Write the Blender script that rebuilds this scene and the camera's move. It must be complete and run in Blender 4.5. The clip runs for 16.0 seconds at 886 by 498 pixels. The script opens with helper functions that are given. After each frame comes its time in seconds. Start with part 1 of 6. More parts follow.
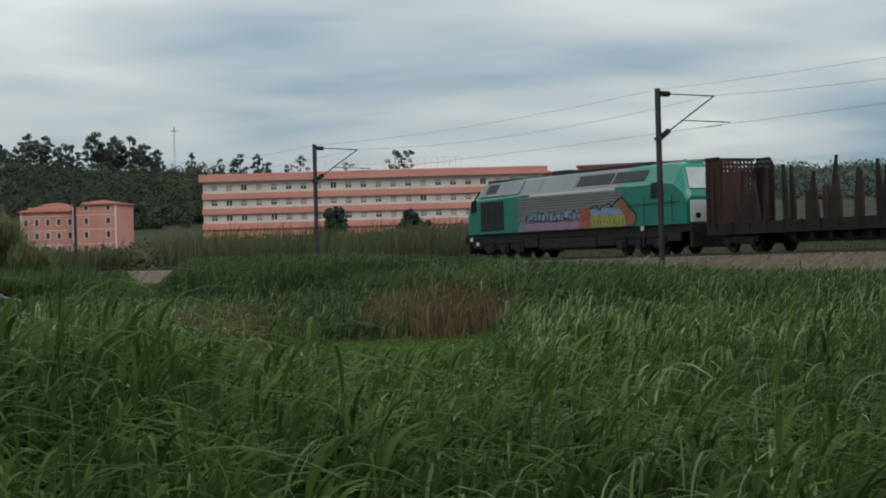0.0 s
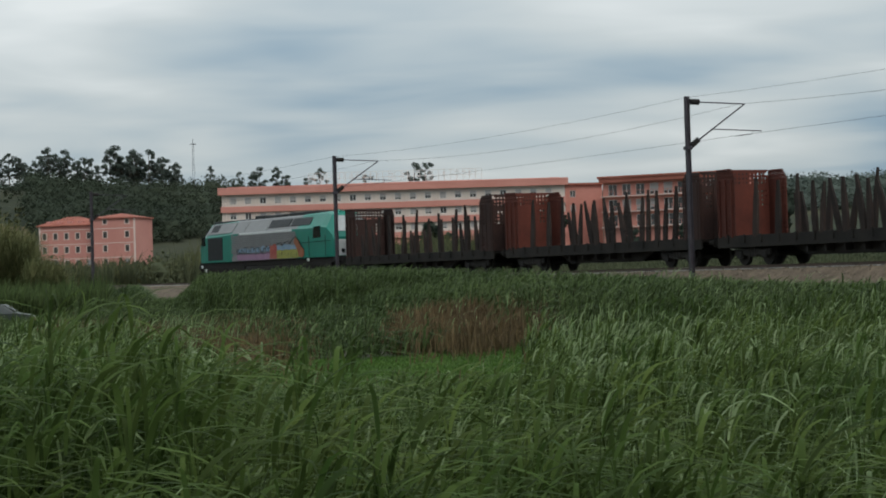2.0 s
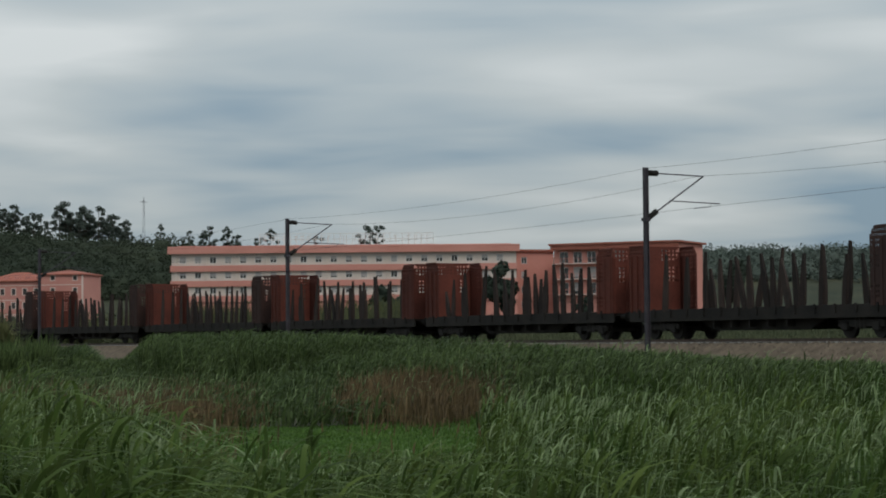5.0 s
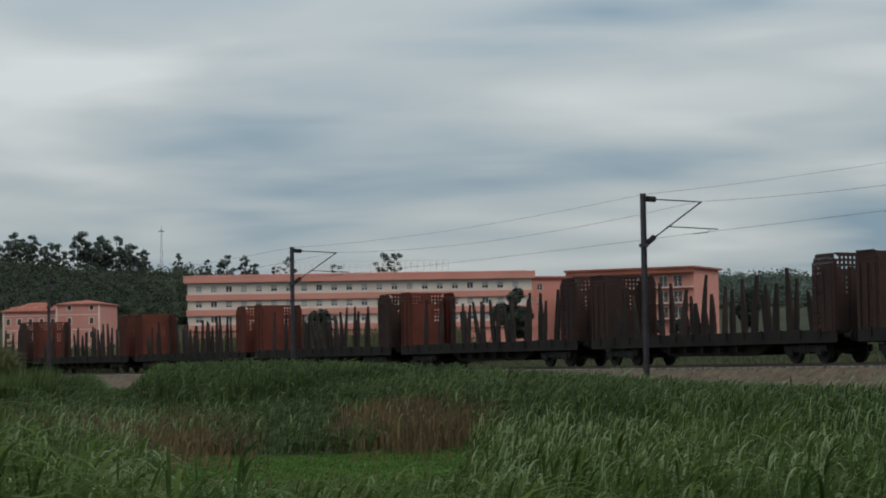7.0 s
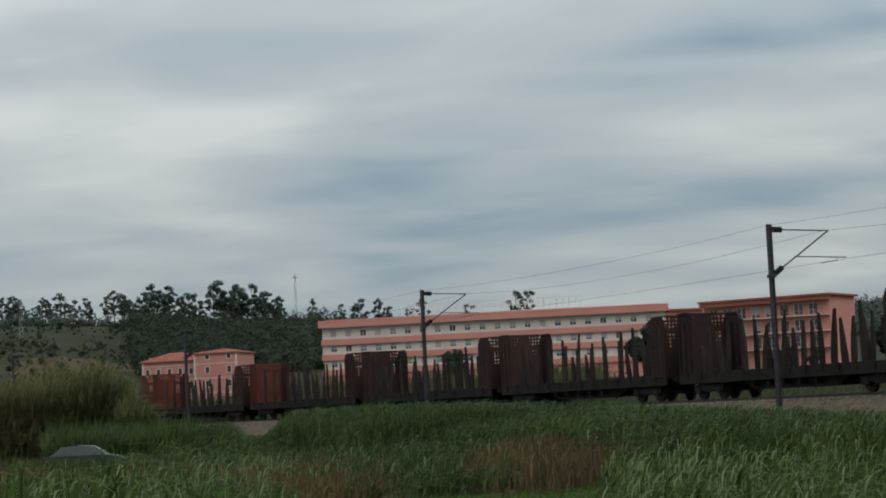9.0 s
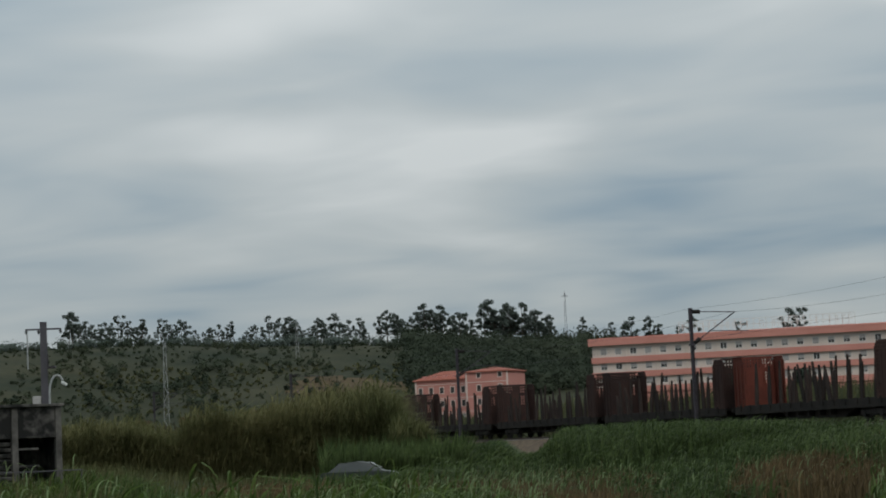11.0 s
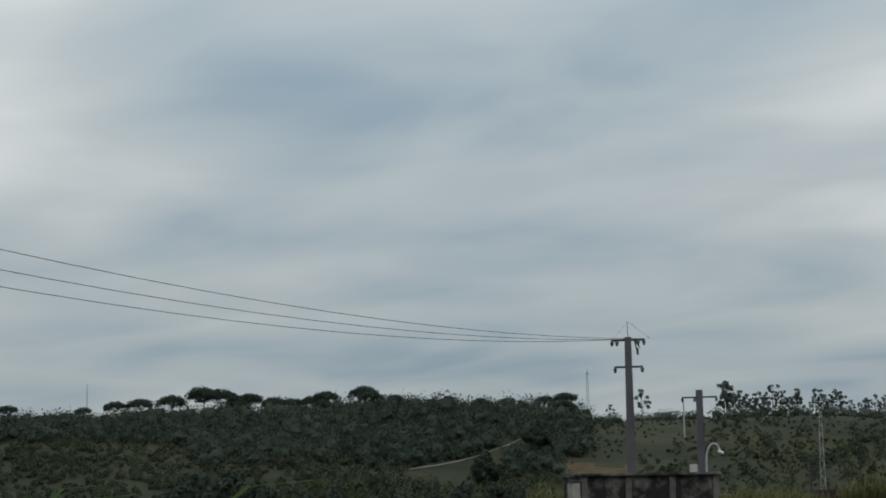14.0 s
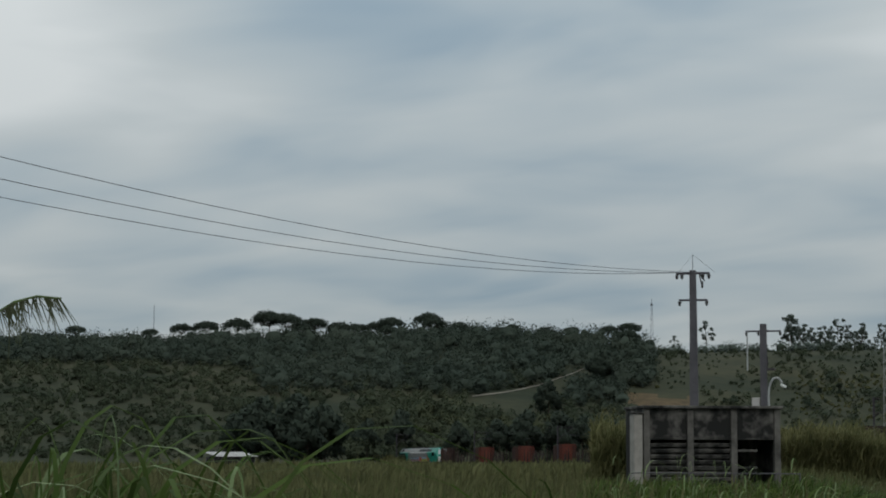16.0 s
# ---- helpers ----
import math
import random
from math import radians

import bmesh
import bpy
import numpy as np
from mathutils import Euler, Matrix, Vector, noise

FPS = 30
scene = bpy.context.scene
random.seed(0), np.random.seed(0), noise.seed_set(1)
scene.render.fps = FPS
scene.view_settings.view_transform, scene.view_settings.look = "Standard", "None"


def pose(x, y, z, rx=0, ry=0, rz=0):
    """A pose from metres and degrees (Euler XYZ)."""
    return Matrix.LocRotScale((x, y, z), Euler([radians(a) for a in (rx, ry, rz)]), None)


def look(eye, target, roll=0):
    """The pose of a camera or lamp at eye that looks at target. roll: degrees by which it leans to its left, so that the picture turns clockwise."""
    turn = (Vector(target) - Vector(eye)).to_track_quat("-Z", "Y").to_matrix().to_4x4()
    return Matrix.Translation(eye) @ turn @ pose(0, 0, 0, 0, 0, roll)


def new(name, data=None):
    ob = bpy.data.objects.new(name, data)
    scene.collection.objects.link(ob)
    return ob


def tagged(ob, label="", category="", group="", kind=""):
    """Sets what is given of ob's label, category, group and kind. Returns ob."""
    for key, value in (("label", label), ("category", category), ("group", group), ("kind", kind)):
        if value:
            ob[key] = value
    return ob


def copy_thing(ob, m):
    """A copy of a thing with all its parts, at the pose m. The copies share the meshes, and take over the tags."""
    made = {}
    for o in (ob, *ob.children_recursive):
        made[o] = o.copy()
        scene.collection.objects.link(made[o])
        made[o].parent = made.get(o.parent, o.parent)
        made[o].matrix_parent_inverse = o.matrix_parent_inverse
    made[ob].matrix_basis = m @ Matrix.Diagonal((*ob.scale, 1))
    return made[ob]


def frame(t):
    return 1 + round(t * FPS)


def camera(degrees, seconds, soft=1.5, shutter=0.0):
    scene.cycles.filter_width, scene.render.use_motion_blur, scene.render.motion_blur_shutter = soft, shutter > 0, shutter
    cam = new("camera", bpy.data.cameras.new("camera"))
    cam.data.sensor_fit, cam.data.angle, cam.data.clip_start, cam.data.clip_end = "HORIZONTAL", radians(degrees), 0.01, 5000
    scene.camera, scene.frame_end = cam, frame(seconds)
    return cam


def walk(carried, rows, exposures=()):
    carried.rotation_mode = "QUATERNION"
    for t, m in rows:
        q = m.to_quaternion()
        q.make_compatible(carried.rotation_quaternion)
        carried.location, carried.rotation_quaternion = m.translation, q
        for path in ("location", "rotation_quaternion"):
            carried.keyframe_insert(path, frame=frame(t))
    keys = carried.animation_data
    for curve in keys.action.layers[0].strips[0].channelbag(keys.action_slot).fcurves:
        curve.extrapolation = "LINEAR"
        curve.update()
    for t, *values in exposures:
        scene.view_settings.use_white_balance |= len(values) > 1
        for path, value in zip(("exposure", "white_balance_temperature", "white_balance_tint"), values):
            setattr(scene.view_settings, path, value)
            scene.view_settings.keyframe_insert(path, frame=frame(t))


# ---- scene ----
import itertools

cam = camera(25.2, 16.0, soft=1.9)
PATH = [
    (0, (0.636, -1.28, 2.734), (0.625, 0.72, 2.749), -1.5),
    (0.5, (0.667, -0.501, 2.74), (0.642, 1.499, 2.757), -1.5),
    (1, (0.565, 0.254, 2.747), (0.537, 2.254, 2.764), -1.7),
    (1.5, (0.477, 0.746, 2.769), (0.448, 2.746, 2.788), -1.7),
    (2, (0.417, 1.002, 2.791), (0.387, 3.002, 2.819), -1.7),
    (2.5, (0.397, 1.163, 2.805), (0.366, 3.162, 2.848), -1.5),
    (3, (0.353, 1.34, 2.804), (0.323, 3.339, 2.862), -1.2),
    (3.5, (0.292, 1.534, 2.779), (0.262, 3.533, 2.852), -0.7),
    (4, (0.223, 1.737, 2.813), (0.194, 3.735, 2.896), -0.3),
    (4.5, (0.202, 1.975, 2.889), (0.188, 3.973, 2.976), -0.2),
    (5, (0.208, 2.104, 2.99), (0.23, 4.102, 3.081), -0.5),
    (7.5, (1.266, 1.921, 2.96), (1.249, 3.917, 3.084), -1.2),
    (8, (1.247, 1.919, 2.987), (1.197, 3.914, 3.116), -1.6),
    (10.5, (1.714, -0.158, 3.048), (1.406, 1.807, 3.254), -3.2),
    (11, (1.703, -0.286, 2.989), (1.306, 1.664, 3.181), -2.7),
    (11.5, (1.609, -0.042, 2.94), (1.107, 1.886, 3.12), -2.7),
    (12, (1.407, 0.553, 2.965), (0.792, 2.448, 3.142), -2.6),
    (12.5, (1.273, 0.767, 2.974), (0.546, 2.619, 3.178), -2.3),
    (13, (1.218, 0.847, 2.988), (0.376, 2.645, 3.226), -2.1),
    (13.5, (1.163, 0.901, 3.038), (0.226, 2.647, 3.306), -1.9),
    (14, (1.133, 0.872, 3.018), (0.135, 2.582, 3.301), -1.1),
    (14.5, (1.227, 0.736, 3.026), (0.202, 2.431, 3.3), -1.1),
    (15, (1.343, 0.531, 3.015), (0.305, 2.222, 3.265), -0.7),
    (15.5, (1.423, 0.324, 3.011), (0.374, 2.011, 3.238), -0.1),
    (16, (1.489, 0.163, 3.049), (0.429, 1.846, 3.26), 0.1),
]
walk(cam, [(t, look(eye, target, roll)) for t, eye, target, roll in PATH], exposures=[(0, 0.2), (2, 0.2), (3.5, 0.0), (5, -0.06), (8, -0.08), (11, -0.2), (16, -0.2)])

EYE = 2.7          # eye height over the field
RAIL = 2.9         # top of the rails
SUN_EL, SUN_AZ = 48.0, 150.0

# ---------------------------------------------------------------- sky and sun
world = bpy.data.worlds.new("overcast")
scene.world = world
world.use_nodes = True
wn, wl = world.node_tree.nodes, world.node_tree.links
wn.clear()


def wnode(kind, **values):
    n = wn.new(kind)
    for k, v in values.items():
        n.inputs[k.replace("_", " ")].default_value = v
    return n


def wmath(op, a, b=0.0, clamp=False):
    n = wn.new("ShaderNodeMath")
    n.operation, n.use_clamp = op, clamp
    for i, v in enumerate((a, b)):
        if isinstance(v, (int, float)):
            n.inputs[i].default_value = v
        else:
            wl.new(v, n.inputs[i])
    return n.outputs[0]


def wramp(fac, stops):
    n = wn.new("ShaderNodeValToRGB")
    e = n.color_ramp.elements
    while len(e) < len(stops):
        e.new(0.5)
    for el, (p, c) in zip(e, stops):
        el.position, el.color = p, (*c, 1)
    wl.new(fac, n.inputs[0])
    return n.outputs[0]


wtex = wn.new("ShaderNodeTexCoord")
wsep = wn.new("ShaderNodeSeparateXYZ")
wl.new(wtex.outputs["Generated"], wsep.inputs[0])
# the layer of cloud is a flat sheet overhead: lay the noise on it, so that it foreshortens to the horizon
wup = wmath("ADD", wmath("MAXIMUM", wsep.outputs[2], 0.0), 0.15)
wcomb = wn.new("ShaderNodeCombineXYZ")
wl.new(wmath("DIVIDE", wsep.outputs[0], wup), wcomb.inputs[0])
wl.new(wmath("DIVIDE", wsep.outputs[1], wup), wcomb.inputs[1])


def wnoise(scale, detail, rot, stretch, distort=0.0, rough=0.5):
    m = wn.new("ShaderNodeMapping")
    m.inputs["Rotation"].default_value = (0, 0, radians(rot))
    m.inputs["Scale"].default_value = stretch
    wl.new(wcomb.outputs[0], m.inputs[0])
    n = wnode("ShaderNodeTexNoise", Scale=scale, Detail=detail, Roughness=rough, Distortion=distort)
    wl.new(m.outputs[0], n.inputs["Vector"])
    return n.outputs[0]


broad = wnoise(1.15, 2.5, 14, (0.85, 1.0, 1), 0.35, 0.42)
streak = wnoise(2.9, 3.0, 20, (0.7, 1.0, 1), 0.4, 0.45)
both = wmath("ADD", wmath("MULTIPLY", broad, 0.7), wmath("MULTIPLY", streak, 0.3))
tone = wramp(both, [(0.36, (0.225, 0.315, 0.39)), (0.455, (0.37, 0.435, 0.47)), (0.54, (0.463, 0.51, 0.523)), (0.64, (0.61, 0.645, 0.648))])
# under a closed sheet of cloud the zenith is brighter than the horizon
lift = wmath("ADD", 0.92, wmath("MULTIPLY", wmath("MAXIMUM", wsep.outputs[2], 0.0), 1.7))
wmul = wn.new("ShaderNodeVectorMath")
wmul.operation = "SCALE"
wl.new(tone, wmul.inputs[0])
wl.new(lift, wmul.inputs["Scale"])
clear = wn.new("ShaderNodeTexSky")
clear.sky_type, clear.sun_disc = "NISHITA", False
clear.sun_elevation, clear.sun_rotation = radians(SUN_EL), radians(SUN_AZ)
cmul = wn.new("ShaderNodeVectorMath")
cmul.operation = "SCALE"
wl.new(clear.outputs[0], cmul.inputs[0])
cmul.inputs["Scale"].default_value = 0.06
wmix = wn.new("ShaderNodeMix")
wmix.data_type = "RGBA"
wmix.inputs[0].default_value = 0.9
wl.new(cmul.outputs[0], wmix.inputs[6])
wl.new(wmul.outputs[0], wmix.inputs[7])
wbg = wnode("ShaderNodeBackground", Strength=1.0)
wl.new(wmix.outputs[2], wbg.inputs[0])
wout = wn.new("ShaderNodeOutputWorld")
wl.new(wbg.outputs[0], wout.inputs[0])

sun = new("sun", bpy.data.lights.new("sun", "SUN"))
sun.data.energy, sun.data.angle, sun.data.color = 0.9, radians(25), (1.0, 0.96, 0.9)
sun.matrix_world = look((0, 0, 50), Vector((0, 0, 50)) - Vector((math.sin(radians(SUN_AZ)) * math.cos(radians(SUN_EL)), math.cos(radians(SUN_AZ)) * math.cos(radians(SUN_EL)), math.sin(radians(SUN_EL)))))


# ---------------------------------------------------------------- materials
def mat(name, a, b, scale=1.0, rough=0.8, metal=0.0, bump=0.0, fine=None, detail=5.0, spread=(0.35, 0.68), island=0.0, obj=0.0, spec=0.3, coords="Object", leaf=0.0):
    """Two colours mixed by noise at two scales, with relief; island, obj: brightness varied piece by piece; leaf: share of light let through."""
    m = bpy.data.materials.new(name)
    m.use_nodes = True
    n, l = m.node_tree.nodes, m.node_tree.links
    p = n["Principled BSDF"]
    p.inputs["Roughness"].default_value, p.inputs["Metallic"].default_value, p.inputs["Specular IOR Level"].default_value = rough, metal, spec
    tc = n.new("ShaderNodeTexCoord")
    t1, t2 = n.new("ShaderNodeTexNoise"), n.new("ShaderNodeTexNoise")
    t1.inputs["Scale"].default_value, t1.inputs["Detail"].default_value = scale, detail
    t2.inputs["Scale"].default_value, t2.inputs["Detail"].default_value = fine or scale * 9, 3.0
    for t in (t1, t2):
        l.new(tc.outputs[coords], t.inputs["Vector"])
    ad = n.new("ShaderNodeMath")
    ad.operation, ad.inputs[1].default_value = "MULTIPLY_ADD", 0.7
    m2 = n.new("ShaderNodeMath")
    m2.operation, m2.inputs[1].default_value = "MULTIPLY", 0.3
    l.new(t2.outputs[0], m2.inputs[0])
    l.new(t1.outputs[0], ad.inputs[0])
    l.new(m2.outputs[0], ad.inputs[2])
    r = n.new("ShaderNodeValToRGB")
    e = r.color_ramp.elements
    e[0].position, e[0].color, e[1].position, e[1].color = spread[0], (*a, 1), spread[1], (*b, 1)
    l.new(ad.outputs[0], r.inputs[0])
    col = r.outputs[0]
    if island or obj:
        src = n.new("ShaderNodeNewGeometry").outputs["Random Per Island"] if island else n.new("ShaderNodeObjectInfo").outputs["Random"]
        k = island or obj
        mr = n.new("ShaderNodeMapRange")
        mr.inputs["To Min"].default_value, mr.inputs["To Max"].default_value = 1 - k, 1 + k
        l.new(src, mr.inputs[0])
        vm = n.new("ShaderNodeVectorMath")
        vm.operation = "SCALE"
        l.new(col, vm.inputs[0])
        l.new(mr.outputs[0], vm.inputs["Scale"])
        col = vm.outputs[0]
    l.new(col, p.inputs["Base Color"])
    if bump:
        bu = n.new("ShaderNodeBump")
        bu.inputs["Strength"].default_value, bu.inputs["Distance"].default_value = 0.6, bump
        l.new(ad.outputs[0], bu.inputs["Height"])
        l.new(bu.outputs[0], p.inputs["Normal"])
    if leaf:
        tl, mx = n.new("ShaderNodeBsdfTranslucent"), n.new("ShaderNodeMixShader")
        l.new(col, tl.inputs["Color"])
        mx.inputs[0].default_value = leaf
        l.new(p.outputs[0], mx.inputs[1])
        l.new(tl.outputs[0], mx.inputs[2])
        l.new(mx.outputs[0], n["Material Output"].inputs["Surface"])
    return m


M = dict(
    soil=mat("soil", (0.022, 0.03, 0.013), (0.05, 0.046, 0.024), 0.05, 0.95, bump=0.05, fine=1.2),
    scrub=mat("scrub", (0.0216, 0.0285, 0.0177), (0.0531, 0.0522, 0.0305), 0.03, 0.95, fine=0.3, detail=8.0, spread=(0.36, 0.66), spec=0.1, bump=0.6),
    grass=mat("grass_blades", (0.0367, 0.0682, 0.0158), (0.0918, 0.123, 0.0314), 0.3, 0.7, island=0.45, fine=1.2, spec=0.1, leaf=0.4),
    grass_far=mat("grass_blades_deep", (0.0452, 0.0709, 0.0244), (0.0855, 0.117, 0.0415), 0.2, 0.6, spec=0.1, island=0.55, fine=2.0, leaf=0.4),
    lawn=mat("short_grass", (0.0494, 0.104, 0.0156), (0.0806, 0.146, 0.026), 0.5, 0.7, island=0.3, leaf=0.3),
    dry=mat("dry_grass", (0.075, 0.0525, 0.025), (0.15, 0.103, 0.05), 0.4, 0.85, island=0.4, leaf=0.3),
    # whitish green leaf, made paler to paint in the sheen on the grass
    plume=mat("pale_leaf", (0.124, 0.187, 0.0692), (0.249, 0.304, 0.153), 1.0, 0.6, island=0.25, leaf=0.4),
    cane=mat("cane_leaves", (0.0729, 0.0826, 0.034), (0.136, 0.131, 0.0608), 0.12, 0.8, island=0.3, spec=0.1, leaf=0.4),
    thicket=mat("thicket_leaves", (0.0913, 0.1, 0.0414), (0.192, 0.174, 0.0799), 0.13, 0.85, island=0.2, spec=0.1, detail=3.0, leaf=0.4),
    shrub=mat("shrub_leaves", (0.0486, 0.0615, 0.0343), (0.107, 0.111, 0.0601), 0.018, 0.85, island=0.15, spec=0.1, leaf=0.3),
    slope=mat("slope_bush_leaves", (0.0378, 0.0513, 0.0324), (0.0783, 0.0891, 0.0527), 0.03, 0.9, island=0.05, spec=0.1, fine=0.2, leaf=0.3),
    hillwood=mat("wood_leaves", (0.0338, 0.0459, 0.0311), (0.0621, 0.0743, 0.0473), 0.02, 0.9, island=0.06, spec=0.1, leaf=0.3),
    wood=mat("bark", (0.035, 0.028, 0.022), (0.085, 0.07, 0.055), 0.8, 0.9),
    euc=mat("eucalyptus_leaves", (0.0638, 0.084, 0.0722), (0.121, 0.144, 0.118), 0.05, 0.85, island=0.2, spec=0.1, leaf=0.3),
    pine=mat("pine_needles", (0.0377, 0.0522, 0.0406), (0.0623, 0.0769, 0.0565), 0.03, 0.9, island=0.1, spec=0.1, leaf=0.3),
    ballast=mat("ballast", (0.052, 0.037, 0.025), (0.155, 0.115, 0.078), 2.0, 0.95, bump=0.03, fine=9.0, spread=(0.3, 0.7)),
    stone=mat("ballast_stones", (0.06, 0.047, 0.034), (0.15, 0.12, 0.087), 3.0, 0.95, island=0.4),
    rail=mat("rail_steel", (0.05, 0.035, 0.028), (0.09, 0.06, 0.045), 3.0, 0.5, 0.6),
    sleeper=mat("sleeper_concrete", (0.2, 0.19, 0.17), (0.32, 0.3, 0.27), 3.0, 0.9),
    mast=mat("mast_steel", (0.035, 0.032, 0.04), (0.07, 0.062, 0.07), 2.0, 0.6, 0.3),
    wire=mat("wire", (0.05, 0.05, 0.055), (0.08, 0.08, 0.085), 1.0, 0.6, 0.3),
    green=mat("green_paint", (0.0016, 0.152, 0.108), (0.0024, 0.188, 0.132), 0.7, 0.35, spec=0.5, fine=3.0),
    grey=mat("grey_paint", (0.16, 0.16, 0.158), (0.212, 0.212, 0.208), 0.6, 0.45, fine=4.0),
    # hood grey darkened for the shade under the ribs; the roof seams share it
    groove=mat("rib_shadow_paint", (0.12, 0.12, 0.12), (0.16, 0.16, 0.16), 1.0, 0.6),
    white=mat("white_paint", (0.546, 0.563, 0.546), (0.651, 0.66, 0.634), 1.0, 0.5),
    black=mat("underframe", (0.012, 0.011, 0.010), (0.028, 0.024, 0.02), 1.5, 0.8, fine=9.0),
    grille=mat("grille", (0.012, 0.014, 0.015), (0.025, 0.027, 0.028), 3.0, 0.6),
    dglass=mat("dark_glass", (0.006, 0.009, 0.010), (0.012, 0.016, 0.017), 1.0, 0.12, spec=0.6),
    pink=mat("spray_pink", (0.256, 0.144, 0.224), (0.32, 0.192, 0.272), 2.0, 0.6),
    red=mat("spray_red", (0.281, 0.051, 0.0425), (0.357, 0.111, 0.0765), 2.5, 0.6),
    yellow=mat("spray_yellow", (0.24, 0.248, 0.048), (0.32, 0.304, 0.08), 2.5, 0.6),
    blue=mat("spray_blue", (0.16, 0.24, 0.32), (0.224, 0.304, 0.368), 2.5, 0.6),
    orange=mat("spray_orange", (0.22, 0.07, 0.03), (0.3, 0.12, 0.06), 2.5, 0.6),
    ink=mat("spray_black", (0.01, 0.01, 0.012), (0.02, 0.02, 0.022), 2.0, 0.6),
    rust_red=mat("rust_red_steel", (0.0748, 0.0194, 0.0123), (0.128, 0.0317, 0.0194), 0.7, 0.8, fine=6.0, obj=0.3),
    rust_dark=mat("dark_brown_steel", (0.026, 0.014, 0.012), (0.052, 0.024, 0.018), 0.7, 0.8, fine=6.0, obj=0.3),
    stake=mat("stake_steel", (0.016, 0.011, 0.009), (0.036, 0.022, 0.017), 1.2, 0.85, fine=8.0, obj=0.35),
    bed=mat("wagon_bed", (0.01, 0.009, 0.008), (0.026, 0.022, 0.018), 1.0, 0.9),
    wall=mat("pale_render", (0.52, 0.455, 0.40), (0.62, 0.55, 0.49), 0.15, 0.9, fine=2.0),
    salmon=mat("salmon_render", (0.50, 0.215, 0.17), (0.58, 0.265, 0.215), 0.12, 0.9, fine=2.0),
    house=mat("pink_render", (0.46, 0.2, 0.165), (0.54, 0.25, 0.205), 0.15, 0.9, fine=2.0),
    tile=mat("clay_tile", (0.25, 0.08, 0.055), (0.34, 0.12, 0.085), 0.3, 0.9, fine=3.0),
    trimw=mat("pale_trim", (0.6, 0.46, 0.4), (0.7, 0.56, 0.5), 0.5, 0.9),
    shutter=mat("closed_shutter", (0.3, 0.29, 0.28), (0.4, 0.385, 0.37), 0.5, 0.7),
    pane=mat("window_glass", (0.035, 0.034, 0.034), (0.09, 0.088, 0.085), 0.5, 0.15, spec=0.6),
    concrete=mat("old_concrete", (0.034, 0.0323, 0.0289), (0.128, 0.121, 0.109), 0.9, 0.95, bump=0.01, fine=5.0, spread=(0.36, 0.62)),
    concrete_d=mat("stained_concrete", (0.014, 0.014, 0.013), (0.17, 0.16, 0.145), 1.1, 0.95, bump=0.01, fine=4.0, spread=(0.46, 0.7)),
    pole=mat("pole_concrete", (0.055, 0.053, 0.06), (0.1, 0.096, 0.105), 0.8, 0.9, fine=6.0),
    galv=mat("galvanised_steel", (0.3, 0.31, 0.31), (0.42, 0.43, 0.42), 2.0, 0.5, 0.3),
    carpaint=mat("car_paint", (0.0275, 0.0341, 0.0319), (0.0385, 0.0451, 0.0429), 0.5, 0.3, spec=0.5),
    path=mat("pale_track", (0.12, 0.11, 0.09), (0.24, 0.215, 0.18), 0.2, 0.95),
    sand=mat("bare_earth", (0.12, 0.088, 0.052), (0.2, 0.155, 0.1), 0.1, 0.95, fine=1.0),
)


# ---------------------------------------------------------------- builders
def part(name, bm, material, parent=None, label=""):
    me = bpy.data.meshes.new(name)
    bm.normal_update()
    bm.to_mesh(me)
    bm.free()
    for m in material if isinstance(material, (list, tuple)) else (material,):
        me.materials.append(m)
    ob = new(name, me)
    if parent:
        ob.parent = parent
    return tagged(ob, label)


def raw(name, verts, faces, material, parent=None, smooth=False, normals=None):
    """A mesh from numpy arrays of corners and of equal-sided faces."""
    verts, faces = np.asarray(verts, np.float32), np.asarray(faces, np.int32)
    me = bpy.data.meshes.new(name)
    me.vertices.add(len(verts))
    me.vertices.foreach_set("co", verts.ravel())
    k = faces.shape[1]
    me.loops.add(faces.size)
    me.loops.foreach_set("vertex_index", faces.ravel())
    me.polygons.add(len(faces))
    me.polygons.foreach_set("loop_start", np.arange(0, faces.size, k, dtype=np.int32))
    me.polygons.foreach_set("loop_total", np.full(len(faces), k, np.int32))
    if smooth or normals is not None:
        me.polygons.foreach_set("use_smooth", np.ones(len(faces), bool))
    me.update(calc_edges=True)
    if normals is not None:
        me.normals_split_custom_set_from_vertices(np.asarray(normals, np.float32))
    me.materials.append(material)
    ob = new(name, me)
    if parent:
        ob.parent = parent
    return ob


def box(bm, x0, x1, y0, y1, z0, z1, bevel=0.0, m=None):
    made = bmesh.ops.create_cube(bm, size=1.0, matrix=Matrix.Translation(((x0 + x1) / 2, (y0 + y1) / 2, (z0 + z1) / 2)) @ Matrix.Diagonal((abs(x1 - x0), abs(y1 - y0), abs(z1 - z0), 1)))
    vs = made["verts"]
    if bevel:
        es = list({e for v in vs for e in v.link_edges})
        r = bmesh.ops.bevel(bm, geom=es, offset=bevel, segments=1, affect="EDGES")
        vs = list({v for f in r["faces"] for v in f.verts} | {v for v in vs if v.is_valid})
    if m is not None:
        bmesh.ops.transform(bm, matrix=m, verts=vs)
    return vs


def rod(bm, a, b, r0, r1=None, n=8):
    a, b = Vector(a), Vector(b)
    d = b - a
    m = Matrix.Translation((a + b) / 2) @ d.to_track_quat("Z", "Y").to_matrix().to_4x4()
    bmesh.ops.create_cone(bm, cap_ends=True, segments=n, radius1=r0, radius2=r0 if r1 is None else r1, depth=d.length, matrix=m)


